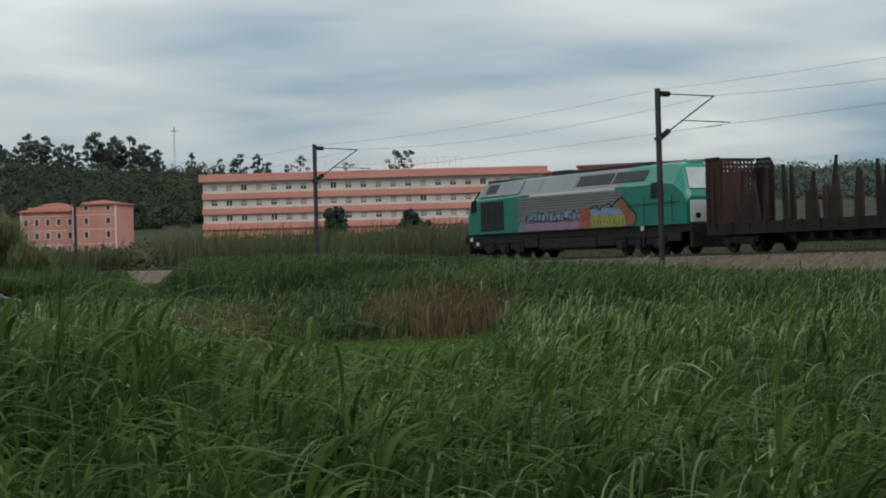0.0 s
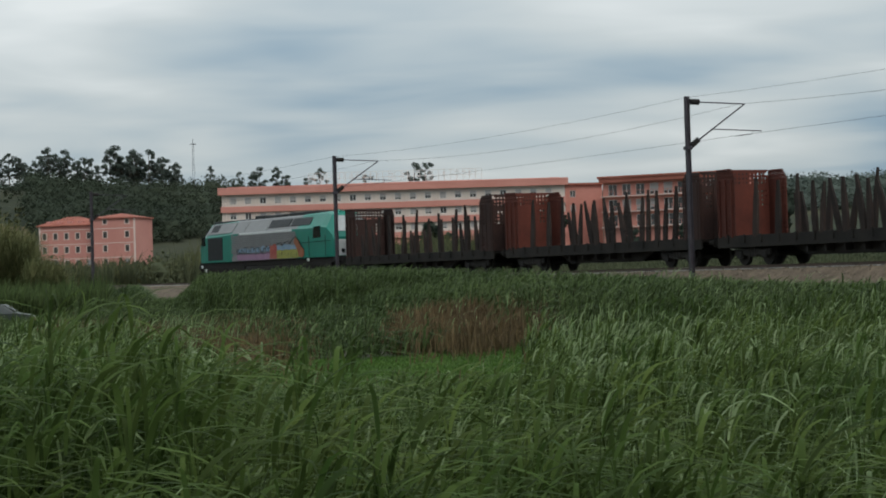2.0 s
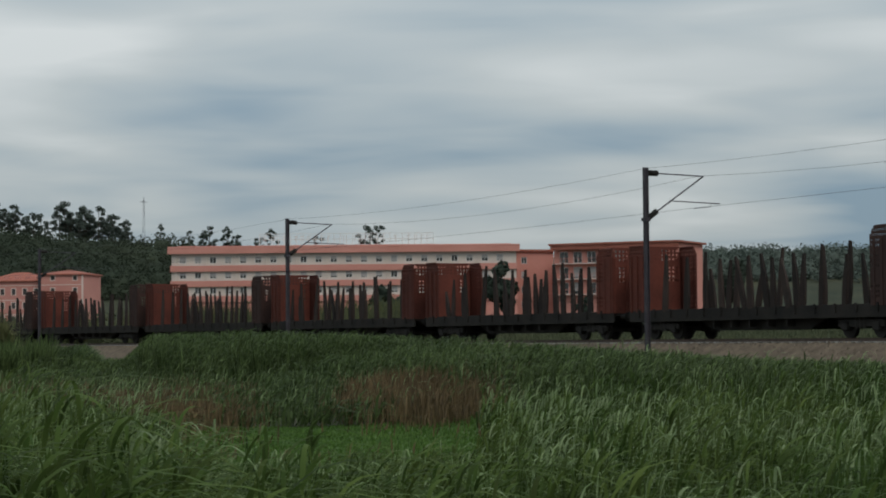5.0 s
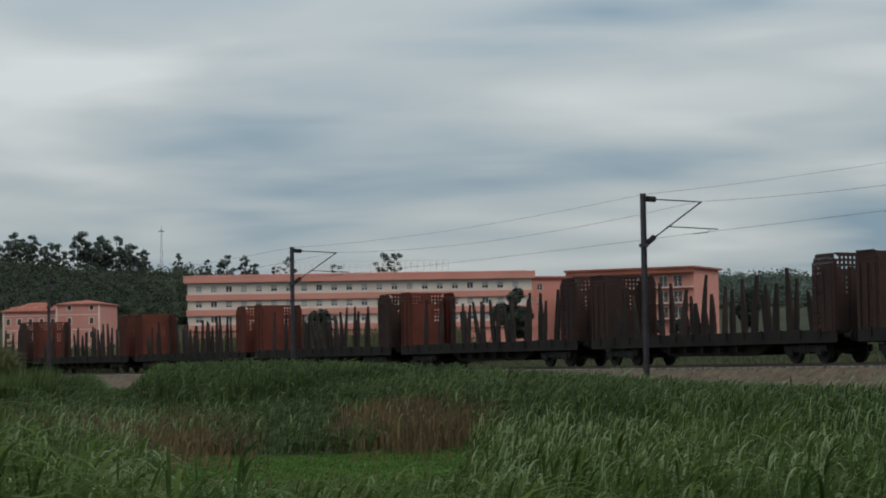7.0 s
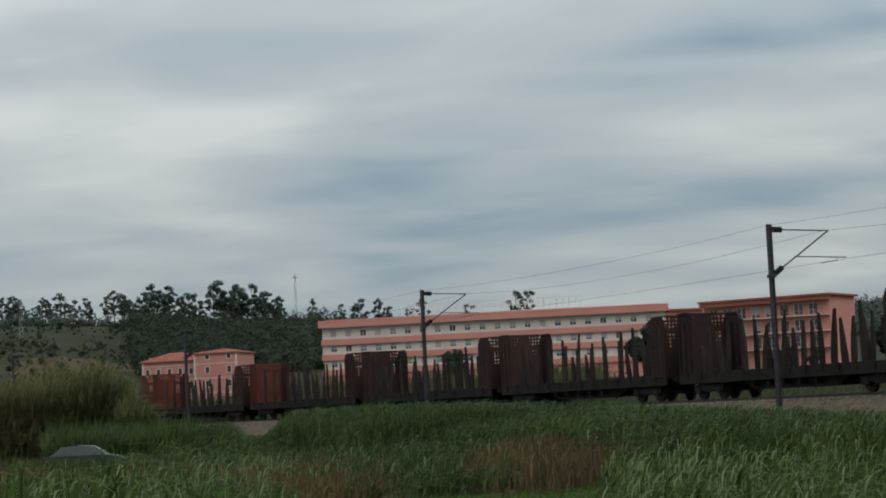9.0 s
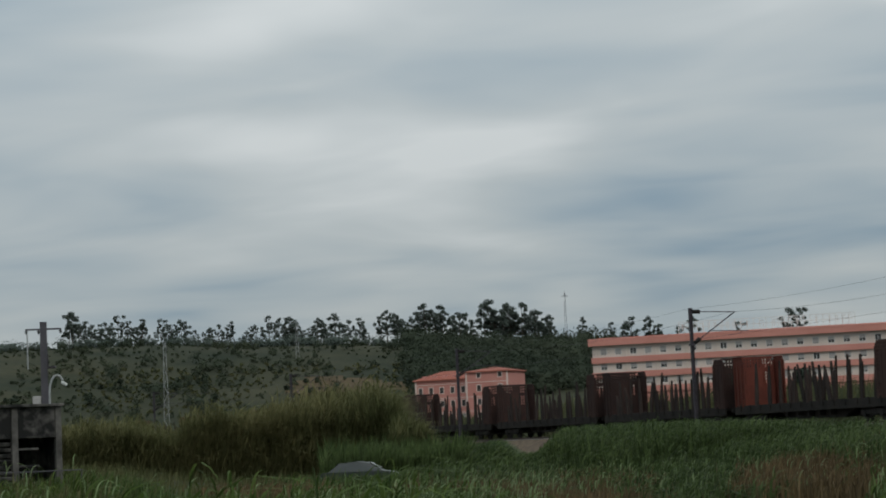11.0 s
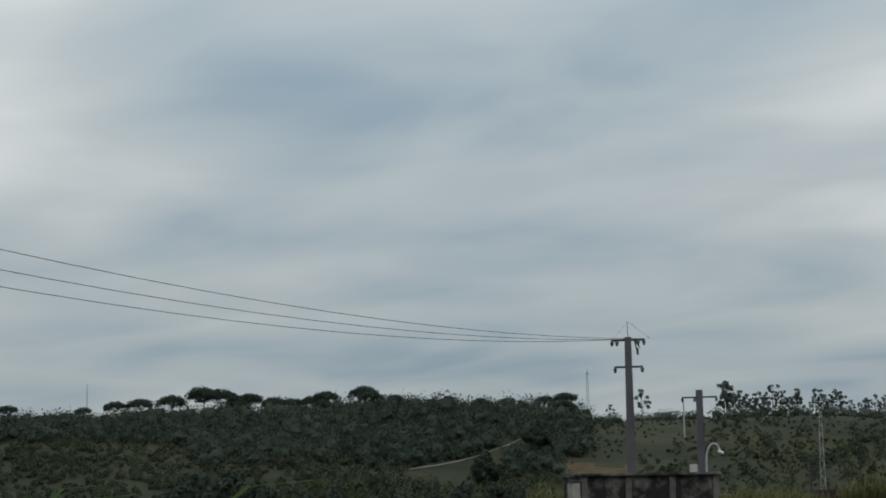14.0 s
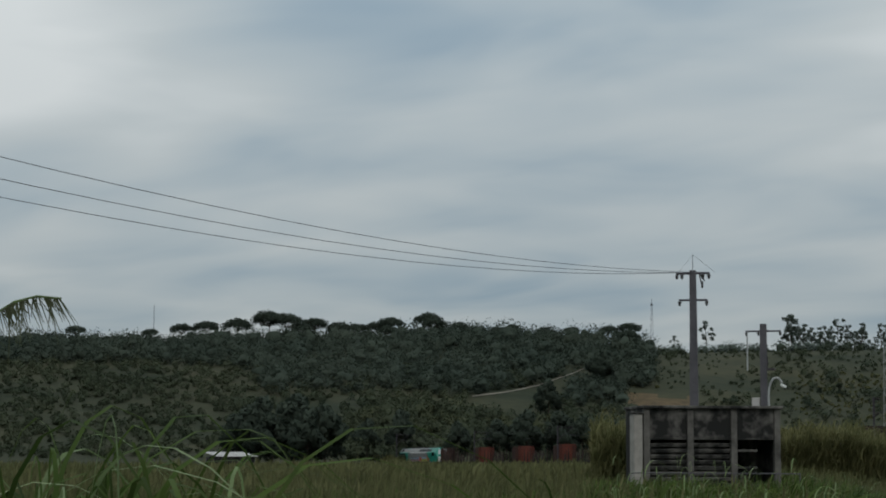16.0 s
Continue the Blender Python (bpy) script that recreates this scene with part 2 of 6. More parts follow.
def cable(bm, pts, r, n=5):
    """One unbroken tube along the points."""
    last = None
    for k, p in enumerate(pts):
        d = (pts[min(k + 1, len(pts) - 1)] - pts[max(k - 1, 0)]).normalized()
        u = d.cross(Vector((0, 0, 1))).normalized()
        w = u.cross(d)
        ring = [bm.verts.new(p + (u * math.cos(a) + w * math.sin(a)) * r) for a in (2 * math.pi * e / n for e in range(n))]
        if last:
            for e in range(n):
                bm.faces.new((last[e], last[(e + 1) % n], ring[(e + 1) % n], ring[e]))
        last = ring


def disc(bm, c, axis, r, w, n=20):
    c, axis = Vector(c), Vector(axis)
    rod(bm, c - axis * w / 2, c + axis * w / 2, r, r, n)


def plate(bm, o, u, v, nu, nv, holes, thick):
    """A plate from corner o along u and v in nu x nv cells, without the cells in holes."""
    o, u, v = Vector(o), Vector(u), Vector(v)
    vs = [[bm.verts.new(o + u * (i / nu) + v * (j / nv)) for j in range(nv + 1)] for i in range(nu + 1)]
    fs = [bm.faces.new((vs[i][j], vs[i + 1][j], vs[i + 1][j + 1], vs[i][j + 1])) for i in range(nu) for j in range(nv) if (i, j) not in holes]
    bmesh.ops.delete(bm, geom=[w for row in vs for w in row if not w.link_faces], context="VERTS")
    bm.normal_update()
    bmesh.ops.solidify(bm, geom=fs, thickness=thick)


# ---------------------------------------------------------------- line of the track
X0, Y0, HEAD, K1, K2, SK = 2.683, 108.568, 0.48768, 0.0015903, 0.0012306, 181.06
S_LO, S_HI, DS = -330.0, 560.0, 0.5
_s = np.arange(S_LO, S_HI + DS, DS)
_h = HEAD + K1 * np.clip(_s, -70, SK) + K2 * np.clip(_s - SK, 0, None)
_i0 = int(round(-S_LO / DS))
_dx, _dy = np.r_[0, np.cumsum(-np.sin((_h[1:] + _h[:-1]) / 2) * DS)], np.r_[0, np.cumsum(np.cos((_h[1:] + _h[:-1]) / 2) * DS)]
_x, _y = _dx - _dx[_i0] + X0, _dy - _dy[_i0] + Y0


def on_track(s, off=0.0):
    """A place beside the track: arc length s, off metres to the left of travel, and the heading."""
    x, y, h = (float(np.interp(s, _s, v)) for v in (_x, _y, _h))
    return x - math.cos(h) * off, y - math.sin(h) * off, h


def side_of_track(x, y):
    """Signed distance from the track, positive on the near side, and the arc length, for arrays."""
    x, y = np.atleast_1d(x), np.atleast_1d(y)
    k = slice(None, None, 8)
    d2 = (x[:, None] - _x[None, k]) ** 2 + (y[:, None] - _y[None, k]) ** 2
    i = d2.argmin(1)
    xs, ys, hs = _x[k][i], _y[k][i], _h[k][i]
    off = -(x - xs) * np.cos(hs) - (y - ys) * np.sin(hs)
    return np.sign(off) * np.sqrt(d2.min(1)) * (np.abs(off) > 0), _s[k][i]


def smooth(a, b, v):
    t = np.clip((v - a) / (b - a), 0, 1)
    return t * t * (3 - 2 * t)


def dip(s):
    """The line falls gently on its far stretch."""
    return 1.75 * smooth(150, 320, s)


def wave(x, y, size, seed=0.0):
    """Cheap smooth unevenness between -1 and 1."""
    u, v = x / size + seed, y / size + seed * 1.7
    return (np.sin(u * 1.3 + 1.9 * np.sin(v * 0.7)) + np.sin(v * 1.7 + 1.3 * np.sin(u * 0.9 + 2)) + np.sin((u + v) * 2.3 + seed)) / 3


HILL_AZ = np.radians([-60, -12, -8, -3, 3, 6, 7.5, 9.3, 11, 12.5, 14, 17, 20, 24, 27, 30, 33, 37, 42, 50, 70])
HILL_EL = np.array([1.6, 2.1, 2.1, 1.95, 1.95, 2.1, 2.45, 2.45, 2.6, 2.8, 2.85, 2.9, 3.0, 3.05, 3.15, 3.25, 3.3, 3.15, 3.05, 2.9, 2.6])


def ground_z(x, y):
    """Height of the land: field, bank of the railway, rise behind it and the wooded hill."""
    x, y = np.atleast_1d(np.asarray(x, float)), np.atleast_1d(np.asarray(y, float))
    r, az = np.hypot(x, y), np.arctan2(-x, y)
    off, s = side_of_track(x, y)
    near_tr = (r < 700) & (y > -150)
    a = np.abs(off)
    left = smooth(0.12, 0.2, az)
    z = 0.12 * wave(x, y, 9.0) + 0.10 * wave(x, y, 31.0, 3)
    z = z + (0.55 * left + 1.15 * smooth(0.28, 0.38, az)) * smooth(32, 66, r)
    near_bank = 1.45 * smooth(24, 6.5, off)
    z_near = z * smooth(2.5, 14, off) + near_bank * (1 - left * 0.5 * smooth(4, 9, off))
    far_rise = 1.45 + 0.7 * smooth(3.5, 8.0, a) + 0.2 * wave(x, y, 22.0, 5) * smooth(5, 30, a)
    back = smooth(20, 230, a)
    z_far = far_rise + back * (6.0 + 0.4 * wave(x, y, 60, 2))
    tr = np.where(off > 0, z_near, z_far)
    flat = np.where(off > 0, z, z_far)
    z = np.where(near_tr, tr, flat) - dip(s) * smooth(150, 270, r)
    el = np.radians(np.interp(az, HILL_AZ, HILL_EL))
    crest = 690.0 - 60 * smooth(0.35, 0.6, az) + 200 * smooth(0.0, -0.12, az)
    top = crest * np.tan(el) + EYE
    rise = smooth(0.60, 1.0, r / crest) * 0.72 + smooth(0.7, 1.0, r / crest) * 0.28
    fall = 1 - 0.35 * smooth(1.0, 2.6, r / crest)
    hill = top * fall + 2.2 * wave(x, y, 70, 7) + 1.0 * wave(x, y, 24, 1)
    return np.where(y > 0, z * (1 - rise) + hill * rise, z)


# ---------------------------------------------------------------- ground
def build_ground():
    rr = np.concatenate([np.linspace(0.01, 10, 9), np.geomspace(11.5, 330, 120), np.linspace(335, 760, 90), np.geomspace(780, 4500, 16)])
    aa = np.radians(np.concatenate([np.arange(-22, 48, 0.28), np.arange(48, 338, 3.5)]))
    R, A = np.meshgrid(rr, aa, indexing="ij")
    x, y = -np.sin(A).ravel() * R.ravel(), np.cos(A).ravel() * R.ravel()
    z = np.concatenate([ground_z(x[i:i + 4000], y[i:i + 4000]) for i in range(0, len(x), 4000)])
    nr, na = R.shape
    i = np.arange((nr - 1) * na).reshape(nr - 1, na)
    j = np.roll(i, -1, 1)
    f = np.stack([i, i + na, j + na, j], -1).reshape(-1, 4)[:, ::-1]
    v = np.stack([x, y, z], 1)
    v = np.vstack([v, [[0, 0, float(z[:na].mean())]]])
    ob = raw("ground", v, f, M["soil"], smooth=True)
    ob.data.materials.append(M["scrub"])
    c = v[f].mean(1)
    off, _ = side_of_track(c[:, 0], c[:, 1])
    rad, az = np.hypot(c[:, 0], c[:, 1]), np.degrees(np.arctan2(-c[:, 0], c[:, 1]))
    kind = ((off < -18) | (rad > 330)).astype(np.int32)
    # bare earth: the ramp by the line, cuttings on the hillside, and the short mown strip in the field
    uneven = wave(c[:, 0], c[:, 1], 14.0, 6)
    _, arc = side_of_track(c[:, 0], c[:, 1])
    kind[(off > 2.5) & (off < 9.5) & (arc > 42) & (arc < 60)] = 2
    kind[(az > 12.0) & (az < 14.6) & (rad > 70) & (rad < 86)] = 2
    kind[(az > 24.9 + 0.3 * uneven) & (az < 26.7 + 0.4 * uneven) & (rad > 505 + 14 * uneven) & (rad < 545 + 10 * uneven)] = 4
    kind[(az > 13.0 + uneven) & (az < 16.2 + uneven) & (rad > 538 + 10 * uneven) & (rad < 556 + 12 * uneven)] = 4
    kind[(az > 20.6) & (az < 21.9) & (rad > 430) & (rad < 448)] = 4
    kind[(az > -2.8) & (az < 7.8) & (rad > 40) & (rad < 70)] = 3
    ob.data.materials.append(M["sand"])
    ob.data.materials.append(M["lawn"])
    ob.data.materials.append(M["dry"])
    ob.data.polygons.foreach_set("material_index", kind)
    tagged(ob, "rolling grassland, field and scrub hillside", "ground", kind="structure")


build_ground()


def gz(x, y):
    return float(ground_z(x, y)[0])


# ---------------------------------------------------------------- railway
def build_track():
    # ballast bed: one long prism along the line
    ss = np.arange(-200, 540, 2.0)
    prof = [(-4.4, 1.3), (-2.0, 2.72), (2.0, 2.72), (3.5, 1.8), (4.8, 1.56), (6.6, 1.25)]
    v, n = [], len(prof)
    for s in ss:
        for o, z in prof:
            x, y, _ = on_track(s, o)
            v.append((x, y, z - dip(s) + (0.04 * math.sin(s * 1.7 + o * 3) if abs(o) > 2.5 else 0)))
    f = [(a * n + k, a * n + k + 1, (a + 1) * n + k + 1, (a + 1) * n + k) for a in range(len(ss) - 1) for k in range(n - 1)]
    bed = tagged(raw("ballast_bed", v, np.array(f)[:, ::-1], M["ballast"]), "grey-brown crushed stone railway ballast bed", "ballast", kind="structure")
    # loose stones on its shoulder
    rnd = np.random.RandomState(4)
    vv, ff = [], []
    tet = np.array([(1, 0, -0.5), (-0.6, 0.8, -0.5), (-0.6, -0.8, -0.5), (0, 0.1, 0.8)])
    for k in range(5200):
        s = -52 + rnd.rand() ** 1.4 * 62
        o = 1.9 + rnd.rand() * 4.4
        x, y, _ = on_track(s, o)
        z = float(np.interp(o, [q[0] for q in prof], [q[1] for q in prof]))
        w = tet * rnd.uniform(0.03, 0.085) * rnd.uniform(0.7, 1.3, 3)
        t = rnd.rand() * 6.28
        w = w @ np.array([[math.cos(t), -math.sin(t), 0], [math.sin(t), math.cos(t), 0], [0, 0, 1]])
        b = len(vv)
        vv += (w + (x, y, z + 0.02)).tolist()
        ff += [(b, b + 1, b + 3), (b + 1, b + 2, b + 3), (b + 2, b, b + 3)]
    tagged(raw("loose_stones", vv, ff, M["stone"]), "loose crushed stones on the railway shoulder", "stones", kind="stuff")
    # two rails
    for o in (-0.87, 0.87):
        bm = bmesh.new()
        sec = [(-0.06, 2.72), (-0.035, 2.84), (-0.035, RAIL), (0.035, RAIL), (0.035, 2.84), (0.06, 2.72)]
        last = None
        for s in np.arange(-200, 540, 3.0):
            ring = [bm.verts.new((*on_track(s, o + q)[:2], z - dip(s))) for q, z in sec]
            if last:
                for k in range(5):
                    bm.faces.new((last[k], last[k + 1], ring[k + 1], ring[k]))
            last = ring
        tagged(part("rail", bm, M["rail"]), "rusty brown steel running rail", "rail", group="rails of the line", kind="structure")
    # sleepers on the stretch that the camera sees nearest
    bm = bmesh.new()
    box(bm, -0.13, 0.13, -1.3, 1.3, -0.1, 0.06, 0.02)
    me = part("sleeper", bm, M["sleeper"], bed)
    for k in range(190):
        s = -60 + 0.6 * k
        x, y, h = on_track(s)
        o = me if k == 0 else me.copy()
        if k:
            scene.collection.objects.link(o)
        o.matrix_world = Matrix.Translation((x, y, 2.715)) @ Matrix.Rotation(h + math.pi / 2, 4, "Z")


build_track()


def build_masts():
    def insulator(bm, a, b):
        a, b = Vector(a), Vector(b)
        rod(bm, a, b, 0.03, 0.03, 6)
        for k in range(5):
            p = a.lerp(b, (k + 0.5) / 5)
            disc(bm, p, (b - a).normalized(), 0.13, 0.06, 10)
    made = None
    spots = []
    for s in (-62.0, -22.0, 16.5, 58.6, 100.0, 142.0, 184.0, 226.0, 268.0, 310.0, 352.0, 394.0):
        x, y, h = on_track(s, 3.0)
        m = Matrix.Translation((x, y, -dip(s))) @ Matrix.Rotation(h + math.pi / 2, 4, "Z")  # local x along travel, local y to the left
        spots.append((s, m))
        if made is None:
            made = new("catenary_mast")
            tagged(made, "dark steel railway catenary mast with a hinged cantilever bracket", "catenary mast", group="masts along the line")
            base = RAIL - 1.25
            bm = bmesh.new()
            box(bm, -0.085, 0.085, 0.075, 0.1, base, 10.35)
            box(bm, -0.085, 0.085, -0.1, -0.075, base, 10.35)
            box(bm, -0.012, 0.012, -0.075, 0.075, base, 10.35)
            part("post", bm, M["mast"], made)
            bm = bmesh.new()
            box(bm, -0.35, 0.35, -0.35, 0.35, base - 0.25, base + 0.1, 0.04)
            part("footing", bm, M["sleeper"], made, "concrete footing block")
            bm = bmesh.new()
            rod(bm, (0, -0.1, 10.12), (0, -3.0, 10.05), 0.028, n=6)
            part("top_tube", bm, M["mast"], made)
            bm = bmesh.new()
            rod(bm, (0, -0.1, 8.15), (0, -3.0, 10.05), 0.034, n=6)
            part("strut", bm, M["mast"], made)
            bm = bmesh.new()
            rod(bm, (0, -1.2, 8.93), (0, -3.85, 8.86), 0.024, n=6)
            rod(bm, (0, -3.4, 8.87), (0, -3.35, 8.72), 0.015, n=5)
            rod(bm, (0, -3.35, 8.72), (0, -2.5, 8.62), 0.015, n=5)
            part("steady_arm", bm, M["mast"], made)
            for a, b in (((0, -0.16, 10.12), (0, -0.62, 10.11)), ((0, -0.18, 8.2), (0, -0.55, 8.47))):
                bm = bmesh.new()
                insulator(bm, a, b)
                part("insulator", bm, M["black"], made)
            bm = bmesh.new()
            box(bm, -0.15, 0.15, -0.14, 0.15, 8.02, 8.16)
            part("clamp", bm, M["mast"], made)
            made.matrix_world = m
        else:
            copy_thing(made, m)
    # wires from mast to mast: messenger sags, contact runs level, feeder on the post heads
    for nm, lab, off, z, sag, r in (("messenger_wire", "sagging steel messenger wire of the overhead line", 0.25, 10.05, 0.55, 0.007), ("contact_wire", "level copper contact wire of the overhead line", 0.7, 8.62, 0.08, 0.007), ("feeder_wire", "earth wire along the heads of the masts", 3.05, 10.3, 0.35, 0.006)):
        bm = bmesh.new()
        pts = []
        for (s0, _), (s1, _) in zip(spots, spots[1:]):
            xa, ya, _ = on_track(s0, off)
            xb, yb, _ = on_track(s1, off)
            for u in np.linspace(0, 1, 9)[1 if pts else 0:]:
                u = float(u)
                pts.append(Vector((xa + (xb - xa) * u, ya + (yb - ya) * u, z - float(dip(s0 + (s1 - s0) * u)) - 4 * sag * u * (1 - u))))
        cable(bm, pts, r)
        tagged(part(nm, bm, M["wire"]), lab, "overhead wire")


build_masts()


# ---------------------------------------------------------------- train
def bogie(parent, x, axle=0.95, r=0.46):
    bm = bmesh.new()
    for sy in (-1, 1):
        box(bm, x - axle - 0.45, x + axle + 0.45, sy * 1.02, sy * 1.14, 0.42, 0.72, 0.03)
        for a in (-axle, axle):
            box(bm, x + a - 0.2, x + a + 0.2, sy * 1.0, sy * 1.2, 0.3, 0.62, 0.03)
        for k in (-0.25, 0, 0.25):
            rod(bm, (x + k, sy * 1.08, 0.35), (x + k, sy * 1.08, 0.8), 0.09, n=8)
    box(bm, x - 0.3, x + 0.3, -1.1, 1.1, 0.5, 0.9, 0.03)
    b = part("bogie", bm, M["black"], parent)
    for a in (-axle, axle):
        bm = bmesh.new()
        for sy in (-1, 1):
            disc(bm, (x + a, sy * 0.87, r), (0, 1, 0), r, 0.12, 22)
            disc(bm, (x + a, sy * 0.80, r), (0, 1, 0), r + 0.03, 0.03, 22)
        rod(bm, (x + a, -0.94, r), (x + a, 0.94, r), 0.09, n=8)
        part("wheelset", bm, M["black"], b)
    return b


def bogie3(parent, x):
    b = bogie(parent, x, 1.65, 0.53)
    for sy in (-1, 1):
        bm = bmesh.new()
        box(bm, x - 2.35, x + 2.35, sy * 1.145, sy * 1.24, 0.5, 0.98, 0.04)
        for a in (-1.65, 0.0, 1.65):
            box(bm, x + a - 0.24, x + a + 0.24, sy * 1.2, sy * 1.34, 0.3, 0.72, 0.04)
            rod(bm, (x + a - 0.5, sy * 1.28, 0.4), (x + a - 0.5, sy * 1.28, 0.92), 0.1, n=8)
        part("side_frame", bm, M["black"], b)
    bm = bmesh.new()
    for sy in (-1, 1):
        disc(bm, (x, sy * 0.87, 0.53), (0, 1, 0), 0.53, 0.12, 22)
    rod(bm, (x, -0.94, 0.53), (x, 0.94, 0.53), 0.09, n=8)
    part("wheelset", bm, M["black"], b)


WAGON = 18.75


def wagon(paint, dark, seed, lean, extra):
    """A flat timber wagon: local x = 0 at its front headstock, the rest behind at -x; z from the rail."""
    rnd = random.Random(seed)
    w = new("timber_wagon")
    bm = bmesh.new()
    box(bm, -WAGON, 0, -1.33, 1.33, 1.12, 1.22, 0.01)
    for sy in (-1, 1):
        box(bm, -WAGON, 0, sy * 1.36, sy * 1.27, 0.78, 1.30, 0.01)
        for k in range(14):
            box(bm, -0.9 - k * 1.3, -0.78 - k * 1.3, sy * 1.42, sy * 1.36, 0.98, 1.34, 0.008)
    part("bed", bm, M["bed"], w)
    bm = bmesh.new()
    for sy in (-1, 1):
        vs = [bm.verts.new((x, sy * 0.75 + d, z)) for d in (-0.06, 0.06) for x, z in ((-0.3, 1.1), (-4.3, 1.1), (-6.0, 0.36), (-WAGON + 6.0, 0.36), (-WAGON + 4.3, 1.1), (-WAGON + 0.3, 1.1), (-WAGON + 0.3, 1.119), (-0.3, 1.119))]
        bm.faces.new(vs[:8])
        bm.faces.new(vs[8:][::-1])
        for k in range(8):
            bm.faces.new((vs[k], vs[(k + 1) % 8], vs[8 + (k + 1) % 8], vs[8 + k]))
    for k in range(5):
        box(bm, -6.6 - k * 1.3, -6.45 - k * 1.3, -1.2, 1.2, 0.5, 1.1)
    box(bm, -10.4, -8.6, -0.95, -0.5, 0.35, 0.66, 0.03)
    rod(bm, (-11.6, 0.2, 0.6), (-10.9, 0.2, 0.6), 0.2)
    part("underframe", bm, M["black"], w)
    bogie(w, -2.35)
    bogie(w, -WAGON + 2.35)
    for x in (0.0, -WAGON):
        d = 1 if x == 0 else -1
        for sy in (-1, 1):
            bm = bmesh.new()
            rod(bm, (x, sy * 0.9, 1.05), (x + d * 0.5, sy * 0.9, 1.05), 0.1, n=10)
            disc(bm, (x + d * 0.52, sy * 0.9, 1.05), (1, 0, 0), 0.22, 0.05, 14)
            part("buffer", bm, M["black"], w)
    # the two end racks: a bulkhead with a wing on either side, pierced along the top and the outer edge
    H, D, HALF, Z = 2.98, 1.4, 1.34, 1.22
    for x, d, p in ((-0.02, -1, paint), (-WAGON + 0.02, 1, dark)):
        rack = None
        for kind in ("bulkhead", "wing", "wing"):
            bm = bmesh.new()
            if kind == "bulkhead":
                holes = {(i, j) for i in range(1, 26) if i % 2 for j in (15, 17, 19, 21, 25, 27, 29) if j > 23 or i < 9 or i > 18} if extra else {(i, j) for i in range(1, 26) if i % 2 for j in (27, 29)}
                holes |= {(i, j) for i, j in itertools.product((0, 1, 25, 26), (29, 30)) if (i in (0, 26)) + (j == 30) > (i in (1, 25)) * 0.5 + 0.6}
                plate(bm, (x, -HALF, Z), (0, 2 * HALF, 0), (0, 0, H), 27, 31, holes, 0.04)
                for y in (-1.25, -0.62, 0, 0.62, 1.25):
                    box(bm, x - d * 0.09, x - d * 0.005, y - 0.05, y + 0.05, Z, Z + H - 0.5)
                box(bm, x - 0.05, x + 0.05, -HALF, HALF, Z + H - 0.02, Z + H + 0.05, 0.015)
                rack = part("end_rack", bm, p, w, "pierced steel end rack of rusty paint")
                sy = 1
            else:
                holes = {(i, j) for i in range(1, 20) if i % 2 for j in (27, 29)} | {(i, j) for i in (13, 15, 17, 19) for j in range(3, 29) if j % 2 and (j < 9 or 13 < j)}
                if not extra:
                    holes = {q for q in holes if q[0] >= 15 or q[1] >= 29}
                holes |= {(20, 30), (20, 29), (20, 28), (19, 30), (18, 30), (19, 29)}
                plate(bm, (x, sy * HALF, Z), (d * D, 0, 0), (0, 0, H), 21, 31, holes, 0.04)
                for k in range(3):
                    box(bm, x + d * (0.2 + 0.48 * k) - 0.045, x + d * (0.2 + 0.48 * k) + 0.045, sy * HALF, sy * (HALF + 0.07), Z, Z + H - 0.45)
                rod(bm, (x + d * 0.1, sy * HALF, Z + H), (x + d * (D - 0.3), sy * HALF, Z + H), 0.04, n=6)
                part("wing", bm, p, rack)
                sy = -1
    # stakes: tapering channel posts in pairs, bent by use
    n = 9
    for sy in (-1, 1):
        for k in range(n):
            for twin in ((0,) if rnd.random() < 0.55 else (0, 1)):
                x = -3.0 - (WAGON - 6.0) * k / (n - 1) + twin * 0.42 + rnd.uniform(-0.1, 0.1)
                h = rnd.uniform(1.9, 2.75) if not twin else rnd.uniform(1.4, 2.3)
                bm = bmesh.new()
                tilt = rnd.gauss(0, lean * 1.3) + (0.13 if twin else 0)
                r = Matrix.Translation((x, sy * 1.30, 1.22)) @ Matrix.Rotation(tilt, 4, "Y") @ Matrix.Rotation(rnd.uniform(-0.03, 0.03), 4, "X")
                wd = rnd.uniform(0.13, 0.21)
                rings = []
                for q, k_ in ((0.0, 0.85), (0.3, 1.0), (0.62, 0.85), (0.88, 0.5), (1.0, 0.38)):
                    a_, b_ = wd * k_, 0.07 * (1 - 0.45 * q)
                    bend = 0.05 * h * q * q * math.sin(seed + k)
                    rings.append([bm.verts.new(r @ Vector((px + bend, py, q * h))) for px, py in ((-a_, -b_), (a_, -b_), (a_, b_), (-a_, b_))])
                for lo_, hi_ in zip(rings, rings[1:]):
                    for e in range(4):
                        bm.faces.new((lo_[e], lo_[(e + 1) % 4], hi_[(e + 1) % 4], hi_[e]))
                bm.faces.new(rings[-1])
                part("stake", bm, M["stake"], w)
    return w


